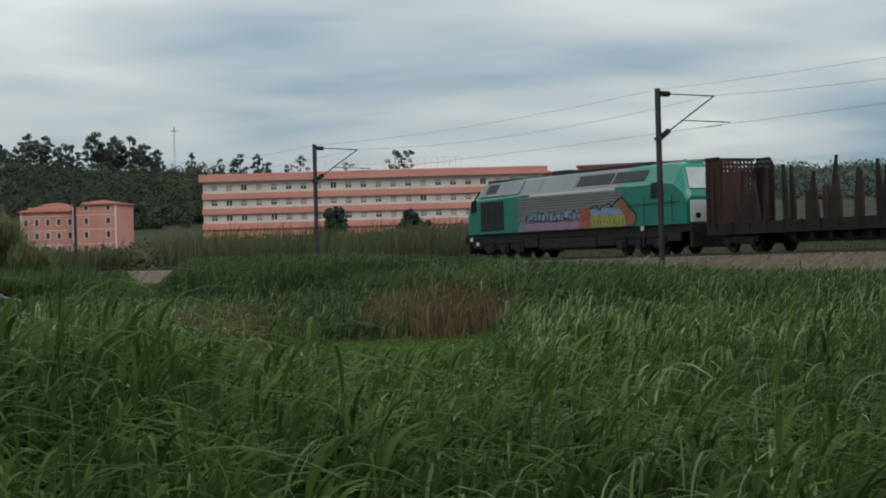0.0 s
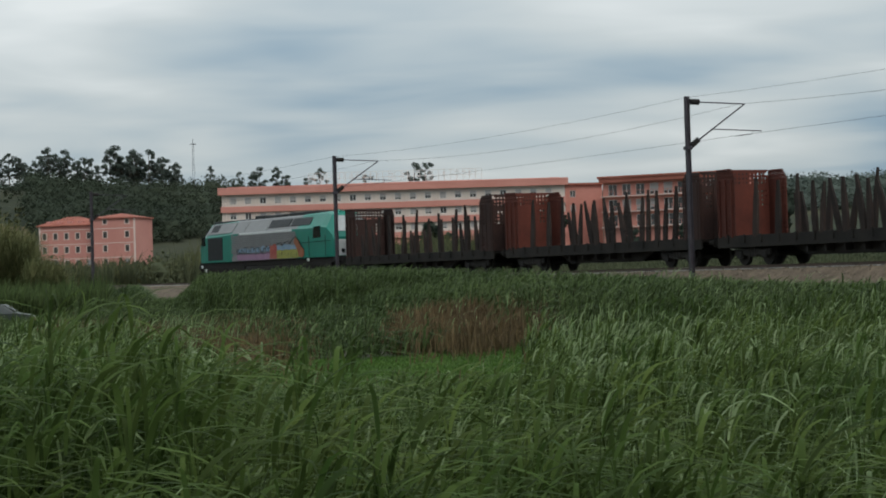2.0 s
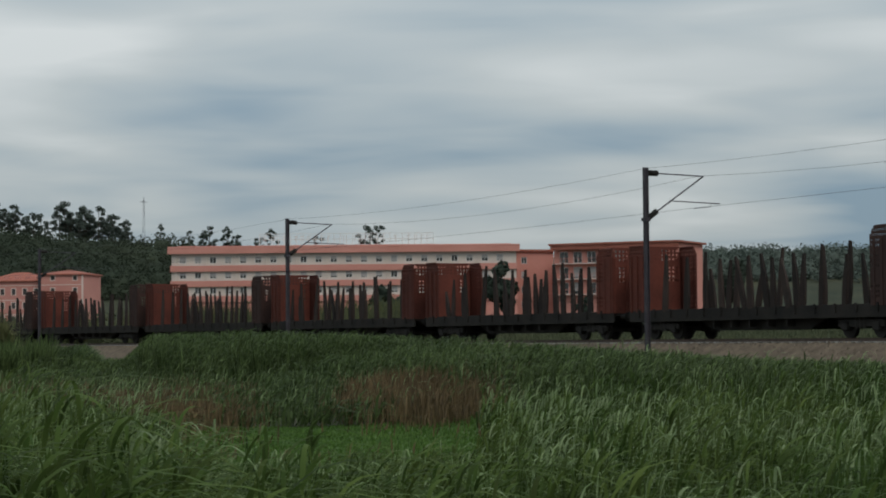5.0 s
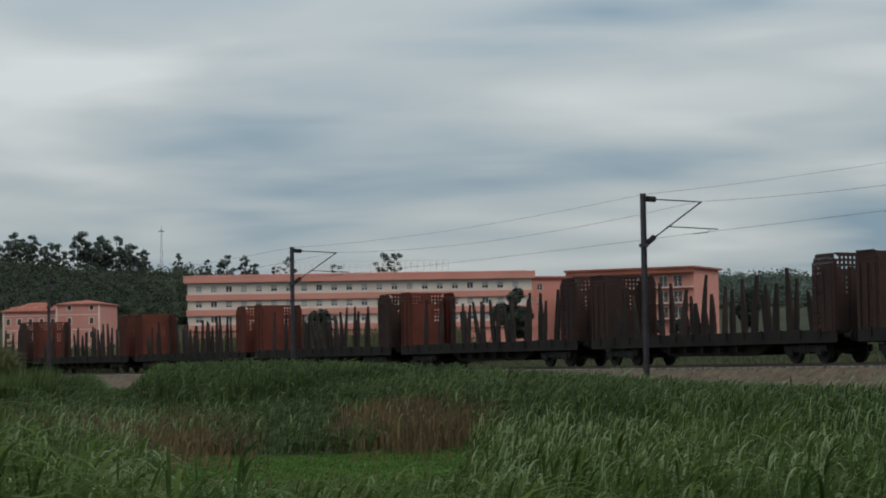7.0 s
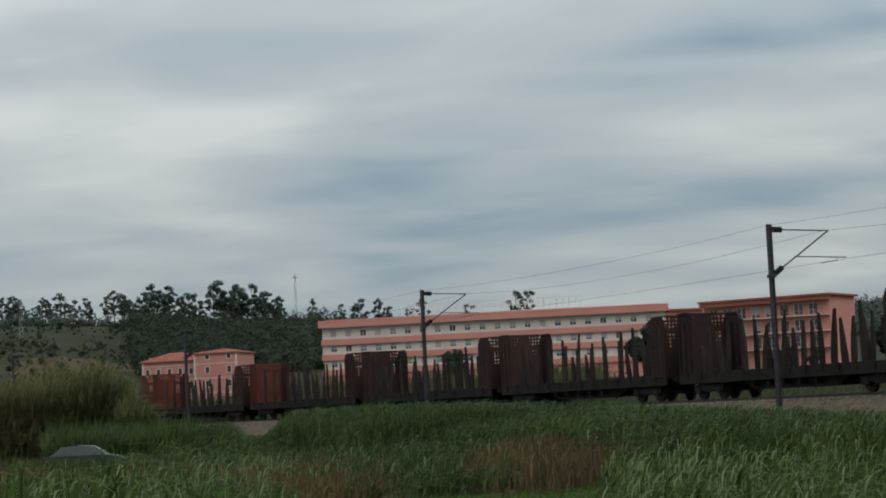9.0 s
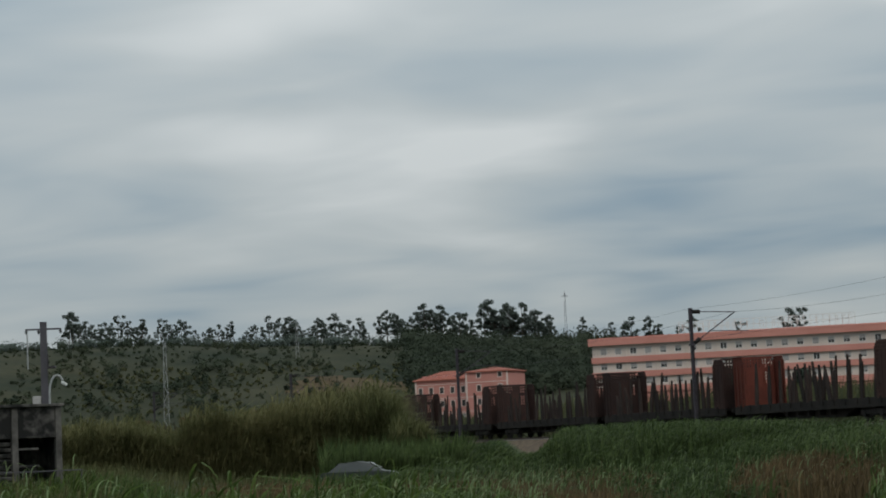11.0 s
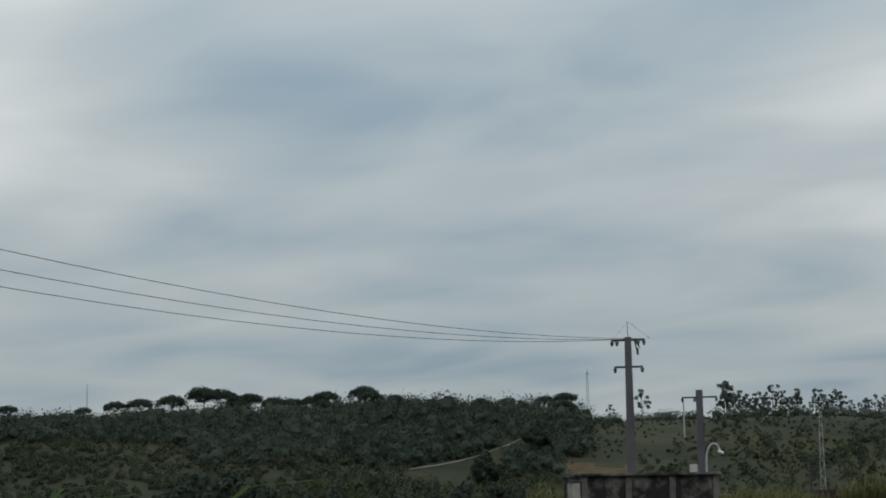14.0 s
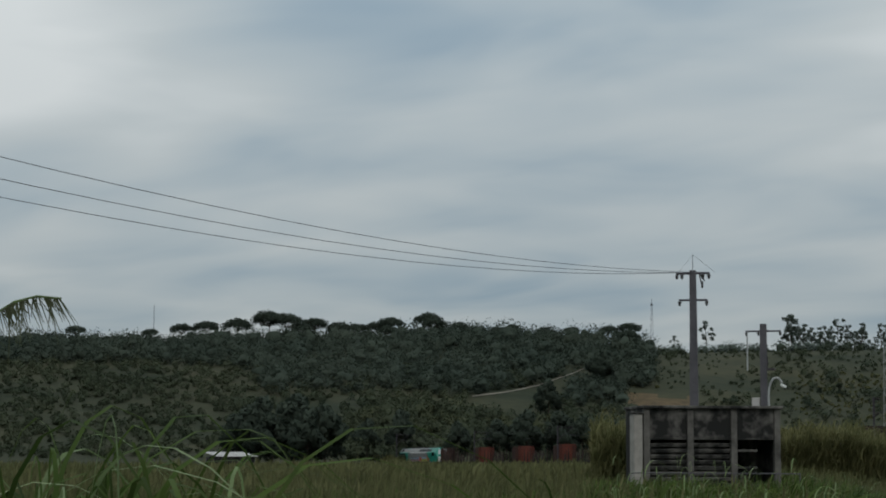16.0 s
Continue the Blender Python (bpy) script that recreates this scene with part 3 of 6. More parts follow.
def locomotive():
    """Six-axle diesel: x = 0 at the front coupling face, body behind at -x; z from the rail."""
    lo = new("diesel_locomotive")
    tagged(lo, "green and grey six-axle diesel locomotive with sprayed graffiti", "locomotive")
    L, HW, ZS, ZT = 22.6, 1.46, 3.38, 4.22
    low = 1.38

    def section(x, half, zs, zt, inn):
        return [(x, -half, low), (x, -half, 2.2), (x, -half, zs - 0.12), (x, -half + 0.09, zs), (x, -inn - 0.06, zt - 0.1), (x, -inn + 0.1, zt), (x, inn - 0.1, zt), (x, inn + 0.06, zt - 0.1), (x, half - 0.09, zs), (x, half, zs - 0.12), (x, half, 2.2), (x, half, low)]

    def skin(name, sections, material, caps=(False, False), label=""):
        bm = bmesh.new()
        rings = [[bm.verts.new(c) for c in s] for s in sections]
        for a, b in zip(rings, rings[1:]):
            for k in range(len(a)):
                q = (k + 1) % len(a)
                bm.faces.new((a[k], a[q], b[q], b[k]))
        if caps[0]:
            bm.faces.new(rings[0][::-1])
        if caps[1]:
            bm.faces.new(rings[-1])
        bmesh.ops.recalc_face_normals(bm, faces=bm.faces)
        return part(name, bm, material, lo, label)

    def nose(x, d, k):
        return [section(x + d * 0.0, HW - 0.28, 2.35 + 0.15, 2.9, 0.9), section(x + d * 0.35, HW - 0.12, 2.75, 3.25, 0.98), section(x + d * 1.5, HW, 3.28, 4.12, 0.86), section(x + d * k, HW, ZS, ZT, 0.84)]

    skin("front_cab", nose(-0.45, -1, 6.1), M["green"], (True, False), "green painted driver's cab")
    skin("engine_hood", [section(-6.552, HW, ZS, ZT, 0.84), section(-11, HW, ZS, ZT, 0.84), section(-17.0, HW, ZS, ZT, 0.84)], M["grey"], label="grey engine hood with pressed ribs")
    skin("rear_cab", [section(-17.002, HW, ZS, ZT + 0.02, 0.84), section(-20.6, HW, ZS + 0.02, ZT + 0.06, 0.88), section(-21.35, HW, 3.36, 4.16, 0.92), section(-22.1, HW - 0.05, 2.86, 3.04, 1.18), section(-22.3, HW - 0.1, 2.5, 2.62, 1.2)], M["green"], (False, True))
    # grey shoulders over the front cab, light band, and the slanted edges of the green
    for sy in (-1, 1):
        bm = bmesh.new()
        a = [(-1.95, sy * 1.385, 3.36), (-6.57, sy * 1.385, 3.395), (-6.57, sy * 0.925, 4.13), (-2.3, sy * 0.93, 4.08)]
        vs = [bm.verts.new(q) for q in a]
        bm.faces.new(vs if sy < 0 else vs[::-1])
        r = bmesh.ops.extrude_face_region(bm, geom=list(bm.faces))
        bmesh.ops.translate(bm, vec=(0, sy * 0.012, 0.01), verts=[q for q in r["geom"] if isinstance(q, bmesh.types.BMVert)])
        part("shoulder_panel", bm, M["grey"], lo, "grey roof shoulder panel")
        # slanted colour fields
        for tri, mt in ((((-6.4, low), (-6.8, 3.3), (-7.75, 3.3)), "green"), (((-17.2, low), (-17.1, 3.3), (-16.1, 3.3)), "green")):
            bm = bmesh.new()
            y = sy * (HW + 0.006)
            t0 = [bm.verts.new((x, y, z)) for x, z in tri]
            t1 = [bm.verts.new((x, sy * (HW - 0.02), z)) for x, z in tri]
            bm.faces.new(t0)
            bm.faces.new(t1[::-1])
            for k in range(3):
                bm.faces.new((t0[k], t1[k], t1[(k + 1) % 3], t0[(k + 1) % 3]))
            bmesh.ops.recalc_face_normals(bm, faces=bm.faces)
            part("colour_field", bm, M[mt], lo, "slanted edge of the green paint")
        # ribs, and under each a darker strip that paints in its shade
        for k in range(9):
            z = 1.98 + k * 0.135
            bm = bmesh.new()
            x0, x1 = -6.9 - (z - 1.4) * 0.35, -17.0 + (z - 1.4) * 0.45
            box(bm, x1 - 0.6, x0 + 0.6, sy * (HW - 0.01), sy * (HW + 0.03), z, z + 0.075, 0.012)
            part("rib", bm, M["grey"], lo)
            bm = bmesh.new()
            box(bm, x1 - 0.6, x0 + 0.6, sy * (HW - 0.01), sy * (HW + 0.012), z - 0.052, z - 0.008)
            part("groove", bm, M["groove"], lo, "darker strip under a rib, its shade painted in")
        # band over the ribs
        bm = bmesh.new()
        box(bm, -16.3, -7.9, sy * (HW - 0.02), sy * (HW + 0.014), 3.17, 3.29, 0.005)
        part("light_band", bm, M["white"], lo, "pale painted band")
        # door grille by the front cab
        bm = bmesh.new()
        box(bm, -5.0, -2.4, sy * (HW - 0.03), sy * (HW + 0.025), 1.52, 3.12, 0.02)
        gr = part("side_grille", bm, M["grille"], lo, "dark air intake grille")
        for k in range(12):
            bm = bmesh.new()
            box(bm, -4.9, -2.5, sy * (HW + 0.02), sy * (HW + 0.045), 1.6 + k * 0.125, 1.64 + k * 0.125)
            part("slat", bm, M["grille"], gr)
        # cab side windows and doors
        for x0, x1, z0, z1 in ((-1.95, -1.2, 2.62, 3.2), (-20.55, -19.4, 2.65, 3.35)):
            bm = bmesh.new()
            vs = [bm.verts.new((x, sy * (HW + dy), z)) for dy in (-0.03, 0.015) for x, z in ((x0, z0), (x1, z0 - 0.05), (x1 - 0.12, z1), (x0 + 0.06, z1 + 0.04))]
            for q in ((0, 1, 2, 3), (4, 5, 6, 7), (0, 1, 5, 4), (1, 2, 6, 5), (2, 3, 7, 6), (3, 0, 4, 7)):
                bm.faces.new([vs[k] for k in q])
            bmesh.ops.recalc_face_normals(bm, faces=bm.faces)
            part("cab_window", bm, M["dglass"], lo, "dark cab side window")
        for x in (-18.9, -21.3):
            bm = bmesh.new()
            rod(bm, (x, sy * (HW + 0.06), 1.45), (x, sy * (HW + 0.06), 2.75), 0.018, n=6)
            part("handrail", bm, M["black"], lo)
        bm = bmesh.new()
        rod(bm, (-17.3, sy * (HW + 0.05), 2.36), (-21.9, sy * (HW + 0.03), 2.40), 0.018, n=6)
        part("handrail", bm, M["black"], lo)
        # roof-shoulder intakes
        for x0, x1 in ((-15.6, -12.4), (-18.7, -15.85), (-3.9, -2.7)):
            bm = bmesh.new()
            u = Vector((0, -sy * 0.46, 0.735)).normalized()
            n = Vector((0, sy * 0.735, 0.46)).normalized()
            o = Vector((0, sy * 1.39, 3.385))
            c = [o + u * t + n * d for d in (-0.03, 0.02) for t in (0.16, 0.74)]
            vs = [bm.verts.new((x, q.y, q.z)) for x in (x0, x1) for q in c]
            for q in ((0, 1, 3, 2), (4, 5, 7, 6), (0, 1, 5, 4), (2, 3, 7, 6), (0, 2, 6, 4), (1, 3, 7, 5)):
                bm.faces.new([vs[k] for k in q])
            bmesh.ops.recalc_face_normals(bm, faces=bm.faces)
            part("roof_intake", bm, M["grille"], lo, "dark radiator intake in the roof shoulder")
        for x in (-6.56, -8.6, -12.2):
            bm = bmesh.new()
            rod(bm, (x, sy * 1.395, 3.40), (x, sy * 0.925, 4.14), 0.014, n=4)
            part("seam", bm, M["groove"], lo)
    # graffiti on both sides of the hood, laid on as paint
    for sy in (-1, 1):
        y0, y1 = sy * (HW + 0.032), sy * (HW + 0.038)
        rnd = random.Random(11)

        def patch(name, mt, pts, lift=0.0):
            bm = bmesh.new()
            a = [bm.verts.new((x, y0, z)) for x, z in pts]
            b = [bm.verts.new((x, y1 + sy * lift, z)) for x, z in pts]
            bm.faces.new(a)
            bm.faces.new(b[::-1])
            for k in range(len(pts)):
                q = (k + 1) % len(pts)
                bm.faces.new((a[k], a[q], b[q], b[k]))
            bmesh.ops.recalc_face_normals(bm, faces=bm.faces)
            part(name, bm, M[mt], lo, "sprayed graffiti paint")

        def blob(x0, x1, z0, z1, n, rag):
            up = [(x0 + (x1 - x0) * k / n, z1 + rnd.uniform(-rag, rag)) for k in range(n + 1)]
            dn = [(x1 + (x0 - x1) * k / n, z0 + rnd.uniform(-rag, rag) * 0.3) for k in range(n + 1)]
            return up + dn
        patch("graffiti", "pink", blob(-7.5, -12.9, 1.42, 1.84, 18, 0.08))
        for k in range(7):
            x = -7.6 - k * 0.76 - rnd.uniform(0, 0.15)
            patch("graffiti", "blue", blob(x, x - 0.62, 1.9 + rnd.uniform(0, 0.08), 2.22 + rnd.uniform(-0.05, 0.12), 4, 0.06), 0.002)
        patch("graffiti", "red", blob(-12.9, -14.0, 1.45, 2.36, 6, 0.1), 0.004)
        patch("graffiti", "blue", blob(-14.05, -17.0, 1.98, 2.3, 12, 0.08), 0.002)
        patch("graffiti", "yellow", blob(-14.0, -17.3, 1.42, 1.94, 12, 0.08), 0.003)
        patch("graffiti", "orange", [(-16.6, 2.5), (-16.9, 2.78), (-17.3, 2.55), (-17.6, 2.2), (-18.15, 1.95), (-18.1, 1.55), (-17.8, 1.4), (-17.3, 1.5), (-17.2, 1.85), (-16.9, 2.15)], 0.005)

        def stroke(x, z, dx, dz, w, lift):
            n = math.hypot(dx, dz) or 1.0
            ox, oz = -dz / n * w, dx / n * w
            patch("graffiti", "ink", [(x - ox, z - oz), (x + dx - ox * 0.6, z + dz - oz * 0.6), (x + dx + ox * 0.6, z + dz + oz * 0.6), (x + ox, z + oz)], lift)
        # outlines of the sprayed shapes, in quick dark strokes
        for k in range(14):
            x = -7.5 - k * 0.4
            stroke(x, rnd.uniform(1.86, 2.0), rnd.uniform(-0.12, 0.12), rnd.uniform(0.2, 0.38), 0.035, 0.008)
            stroke(x, rnd.uniform(1.92, 2.32), -rnd.uniform(0.18, 0.34), rnd.uniform(-0.05, 0.08), 0.035, 0.010)
            stroke(x, 1.84, -0.38, rnd.uniform(-0.05, 0.05), 0.02, 0.009)
        for k in range(11):
            x = -14.1 - k * 0.29
            stroke(x, rnd.uniform(1.46, 1.6), rnd.uniform(-0.12, 0.12), rnd.uniform(0.12, 0.36), 0.03, 0.008)
        line = [(-13.9, 2.36), (-14.6, 2.48), (-14.9, 2.24), (-15.1, 2.42), (-15.8, 2.56), (-16.0, 2.34), (-16.4, 2.62), (-16.9, 2.82), (-17.4, 2.5), (-17.7, 2.18), (-18.2, 1.95)]
        for (xa, za), (xb, zb) in zip(line, line[1:]):
            stroke(xa, za, xb - xa, zb - za, 0.03, 0.011)
    # rear face: windscreen and pale panel; front windscreen
    for x, d, lo_o, hi_o, lo_z, hi_z in ((-22.12, -1, 0.03, -0.55, 3.0, 3.98), (-0.62, 1, 0.12, -0.55, 2.88, 3.75)):
        bm = bmesh.new()
        vs = [bm.verts.new((x + d * (o + q), y, z)) for q in (-0.03, 0.03) for o, y, z in ((lo_o, -1.1, lo_z), (lo_o, 1.1, lo_z), (hi_o, 0.9, hi_z), (hi_o, -0.9, hi_z))]
        for q in ((0, 1, 2, 3), (4, 5, 6, 7), (0, 1, 5, 4), (1, 2, 6, 5), (2, 3, 7, 6), (3, 0, 4, 7)):
            bm.faces.new([vs[k] for k in q])
        bmesh.ops.recalc_face_normals(bm, faces=bm.faces)
        part("windscreen", bm, M["galv"] if d < 0 else M["dglass"], lo, "pale grey rear windscreen" if d < 0 else "dark front windscreen")
        bm = bmesh.new()
        xe = -22.3 if d < 0 else -0.45
        box(bm, xe, xe + d * 0.05, -1.2, 1.2, 1.45, 2.45, 0.02)
        part("end_panel", bm, M["white"] if d < 0 else M["green"], lo, "white end panel" if d < 0 else "")
        for sy in (-1, 1):
            bm = bmesh.new()
            disc(bm, (xe + d * 0.06, sy * 0.8, 1.75), (1, 0, 0), 0.13, 0.06, 14)
            part("headlight", bm, M["dglass"], lo)
            bm = bmesh.new()
            rod(bm, (xe, sy * 0.9, 1.05), (xe + d * 0.5, sy * 0.9, 1.05), 0.11, n=10)
            disc(bm, (xe + d * 0.52, sy * 0.9, 1.05), (1, 0, 0), 0.25, 0.05, 14)
            part("buffer", bm, M["black"], lo)
    # roof equipment
    for x0, x1, z in ((-6.3, -8.2, 4.3), (-9.0, -10.6, 4.46), (-10.8, -14.2, 4.4), (-14.5, -18.4, 4.42), (-1.9, -5.6, 4.29)):
        bm = bmesh.new()
        box(bm, x1, x0, -0.72, 0.72, 4.1, z, 0.04)
        part("roof_hatch", bm, M["grille"], lo, "dark roof hatch")
    bm = bmesh.new()
    rod(bm, (-20.2, 0, 4.3), (-20.2, 0, 4.42), 0.16, 0.1, 10)
    box(bm, -21.2, -20.7, -0.35, 0.35, 4.1, 4.3, 0.03)
    part("horn", bm, M["green"], lo)
    # black frame, tank, steps
    bm = bmesh.new()
    box(bm, -22.5, -0.45, -1.3, 1.3, 1.02, low + 0.02, 0.03)
    part("frame", bm, M["black"], lo)
    for sy in (-1, 1):
        for x0, x1, z0 in ((-8.3, -6.9, 0.55), (-15.9, -14.3, 0.5), (-2.2, -1.0, 0.6), (-21.6, -20.5, 0.6), (-7.0, -2.2, 0.82), (-20.5, -15.9, 0.82)):
            bm = bmesh.new()
            box(bm, x0 - 0.01, x1 + 0.01, sy * 1.12, sy * 1.3, z0, 1.06, 0.03)
            part("equipment_case", bm, M["black"], lo)
    bm = bmesh.new()
    box(bm, -14.2, -8.4, -1.32, 1.32, 0.38, 1.05, 0.12)
    part("fuel_tank", bm, M["black"], lo)
    for x in (-0.55, -22.4):
        bm = bmesh.new()
        box(bm, x - 0.12, x + 0.12, -1.25, 1.25, 0.28, 1.0, 0.04)
        part("snow_plough", bm, M["black"], lo)
    bogie3(lo, -4.6)
    bogie3(lo, -18.0)
    for x, z in ((-1.2, 1.0), (-1.9, 0.75), (-18.6, 1.15)):
        bm = bmesh.new()
        box(bm, x - 0.12, x + 0.12, -1.46, -1.40, z, z + 0.2, 0.01)
        part("step_plate", bm, M["white"], lo, "pale step plate")
        bm = bmesh.new()
        box(bm, x - 0.12, x + 0.12, 1.40, 1.46, z, z + 0.2, 0.01)
        part("step_plate", bm, M["white"], lo, "pale step plate")
    return lo


loco = locomotive()
TRAIN = [(loco, -0.8, 4.6, 18.0)]
_kinds = [wagon(M["rust_dark"], M["rust_dark"], 1, 0.05, True), wagon(M["rust_red"], M["rust_dark"], 2, 0.06, True), wagon(M["rust_red"], M["rust_red"], 3, 0.05, True), wagon(M["rust_dark"], M["rust_red"], 4, 0.07, False)]
_labels = ["empty timber wagon with dark brown pierced end racks", "empty timber wagon, red front rack and dark rear rack", "empty timber wagon with rust-red end racks and stakes", "empty timber wagon, dark front rack and red rear rack"]
_order = [0, 1, 1, 2, 2, 1, 1, 0, 0, 0, 1, 3, 0, 1, 2]
_used = set()
for _n, _k in enumerate(_order):
    if _k in _used:
        _w = copy_thing(_kinds[_k], Matrix.Identity(4))
    else:
        _w = _kinds[_k]
        _used.add(_k)
    tagged(_w, _labels[_k], "freight wagon", group="wagons of the train")
    TRAIN.append((_w, 23.15 + 20.15 * _n, 2.35, WAGON - 2.35))


def gone(t):
    """Metres run by the train after t seconds."""
    return 20.75 * t + 0.09 * t * t


def train_pose(t, start, a, b):
    s = gone(t) - start
    xa, ya, _ = on_track(s - a)
    xb, yb, _ = on_track(s - b)
    h = math.atan2(ya - yb, xa - xb)
    return Matrix.Translation((xa + math.cos(h) * a, ya + math.sin(h) * a, RAIL - dip(s - a))) @ Matrix.Rotation(h, 4, "Z")



# ---------------------------------------------------------------- buildings
def face_thing(name, az0, az1, d0, d1):
    """A thing whose front runs between two bearings (degrees to the left) at two distances: local x along the front to the right, y back, z up."""
    a = Vector((-math.sin(radians(az0)) * d0, math.cos(radians(az0)) * d0, 0))
    b = Vector((-math.sin(radians(az1)) * d1, math.cos(radians(az1)) * d1, 0))
    h = math.atan2(b.y - a.y, b.x - a.x)
    ob = new(name)
    ob.matrix_world = Matrix.Translation(a) @ Matrix.Rotation(h, 4, "Z")
    return ob, (b - a).length


def bare_window(parent, x, z, w, h, y=0.0, shut=0.4, rnd=random, material="pane", frame_m="white"):
    """A window set into a wall at depth: frame, glass, sometimes a shutter half down."""
    bm = bmesh.new()
    for x0, x1, z0, z1 in ((x, x + 0.08, z, z + h), (x + w - 0.08, x + w, z, z + h), (x + 0.08, x + w - 0.08, z, z + 0.08), (x + 0.08, x + w - 0.08, z + h - 0.08, z + h), (x + w / 2 - 0.04, x + w / 2 + 0.04, z + 0.08, z + h - 0.08)):
        box(bm, x0, x1, y + 0.1, y + 0.2, z0, z1)
    win = part("window", bm, M[frame_m], parent)
    bm = bmesh.new()
    box(bm, x + 0.08, x + w - 0.08, y + 0.17, y + 0.19, z + 0.08, z + h - 0.08)
    part("pane", bm, M[material], win)
    if rnd.random() < shut:
        bm = bmesh.new()
        drop = rnd.choice((0.5, 0.75, 0.9)) * (h - 0.1)
        box(bm, x + 0.06, x + w - 0.06, y + 0.07, y + 0.12, z + h - 0.05 - drop, z + h - 0.03)
        part("shutter", bm, M["shutter"], win, "pale closed roller shutter")
    return win


def wall_with_holes(bm, x0, x1, z0, z1, holes, y, thick):
    """A wall of x and z extent with rectangular openings (x, z, w, h), all in rows of equal z."""
    xs = sorted({x0, x1, *(v for h in holes for v in (h[0], h[0] + h[2]))})
    zs = sorted({z0, z1, *(v for h in holes for v in (h[1], h[1] + h[3]))})
    for za, zb in zip(zs, zs[1:]):
        run = None
        for xa, xb in zip(xs, xs[1:]):
            cx, cz = (xa + xb) / 2, (za + zb) / 2
            open_ = any(h[0] < cx < h[0] + h[2] and h[1] < cz < h[1] + h[3] for h in holes)
            if not open_:
                run = (run[0], xb) if run else (xa, xb)
            if (open_ or xb == x1) and run:
                box(bm, run[0], run[1], y, y + thick, za, zb)
                run = None


def apartment_block():
    rnd = random.Random(5)
    ob, W = face_thing("apartment_building", 7.11, -2.76, 402, 398)
    tagged(ob, "long four-storey salmon and cream apartment block with flat roof", "building")
    ob.location.z = EYE
    top, storey, dep = 19.25, 3.05, 14.0
    gap = 3.02
    cols = int((W - 2.0) / gap)
    base = 4.2
    holes = []
    for f in range(3):
        z = top - 1.45 - storey * f - 1.95
        for c in range(cols):
            holes.append((1.6 + c * gap, z, 1.3, 1.3))
    low = [(1.6 + c * gap, top - 1.45 - storey * 3 - 2.2, 1.3, 1.5) for c in range(cols)]
    bm = bmesh.new()
    wall_with_holes(bm, 0, W, base, top - 0.4, holes + low, 0.0, 0.3)
    box(bm, 0, 0.3, 0.3, dep, base, top - 0.4)
    box(bm, W - 0.3, W, 0.3, dep, base, top - 0.4)
    box(bm, 0.3, W - 0.3, dep - 0.3, dep, base, top - 0.4)
    part("wall", bm, M["wall"], ob, "cream rendered wall")
    for f in range(4):
        bm = bmesh.new()
        z = top - 1.45 - storey * (f + 1) + 0.1
        box(bm, -0.2, W + 0.2, -0.45, 0.02, z - 1.0 + 0.35, z + 0.55, 0.02)
        part("balcony_band", bm, M["salmon"], ob, "salmon parapet band")
    bm = bmesh.new()
    box(bm, -0.02, W + 0.02, -0.05, 0.02, base, top - 1.45 - storey * 3 - 0.6)
    part("ground_storey", bm, M["salmon"], ob, "salmon ground storey")
    bm = bmesh.new()
    box(bm, -0.72, W + 0.72, -0.81, dep + 0.6, top - 0.4, top - 0.05, 0.03)
    box(bm, -0.7, W + 0.7, -0.8, -0.5, top - 1.5, top - 0.4)
    box(bm, -0.7, -0.5, -0.5, dep, top - 1.5, top - 0.4)
    part("roof", bm, M["salmon"], ob, "salmon flat roof with a deep edge")
    bm = bmesh.new()
    box(bm, 1, W - 1, 1, dep - 1, top - 0.05, top + 0.12)
    part("roof_upstand", bm, M["salmon"], ob)
    for x, z, w, h in holes:
        bare_window(ob, x, z, w, h, 0.0, 0.82, rnd)
    for k in range(0, len(holes), 1):
        if k % 2 == 0:
            x, z, w, h = holes[k]
            bm = bmesh.new()
            box(bm, x - 0.86, x - 0.70, -0.3, -0.002, z - 0.5, z + 1.75)
            part("pier", bm, M["wall"], ob)
    # roof sign: a pale open mesh of thin bars
    bm = bmesh.new()
    for k in range(29):
        x = 17 + k * 1.26
        box(bm, x, x + 0.1, 6, 6.1, top, top + 2.7)
    for z in (0.4, 1.5, 2.65):
        box(bm, 17, 52.3, 6.11, 6.16, top + z, top + z + 0.1)
    sign = tagged(part("roof_sign", bm, M["white"]), "pale open-mesh sign on the apartment roof", "roof sign")
    sign.matrix_world = ob.matrix_world.copy()
    sign.location.z = EYE
    rr = random.Random(8)
    for k in range(26):
        x = 17.2 + k * 1.35
        if rr.random() < 0.2:
            continue
        bm = bmesh.new()
        a = rr.uniform(0, 0.7)
        box(bm, x + a, x + a + 0.1, 5.9, 5.96, top + 0.9, top + 2.2)
        box(bm, x, x + 0.9, 5.9, 5.955, top + 2.1, top + 2.22)
        part("letter_bar", bm, M["white"], sign)
    # the wing beyond, set back behind a recess
    ob2, W2 = face_thing("apartment_wing", -3.85, -7.4, 403, 393)
    ob2.location.z = EYE
    tagged(ob2, "salmon apartment wing with paired balcony doors", "building")
    t2 = 19.3
    holes = [(1.2 + c * 3.0, t2 - 3.95 - 3.1 * f, 1.9, 2.3) for c in range(8) for f in range(3)]
    bm = bmesh.new()
    wall_with_holes(bm, 0, W2, 2.0, t2 - 0.4, holes, 0.0, 0.3)
    box(bm, 0, 0.3, 0.3, 14, 2, t2 - 0.4)
    box(bm, W2 - 0.3, W2, 0.3, 14, 2, t2 - 0.4)
    box(bm, 0.3, W2 - 0.3, 13.7, 14, 2, t2 - 0.4)
    part("wall", bm, M["salmon"], ob2)
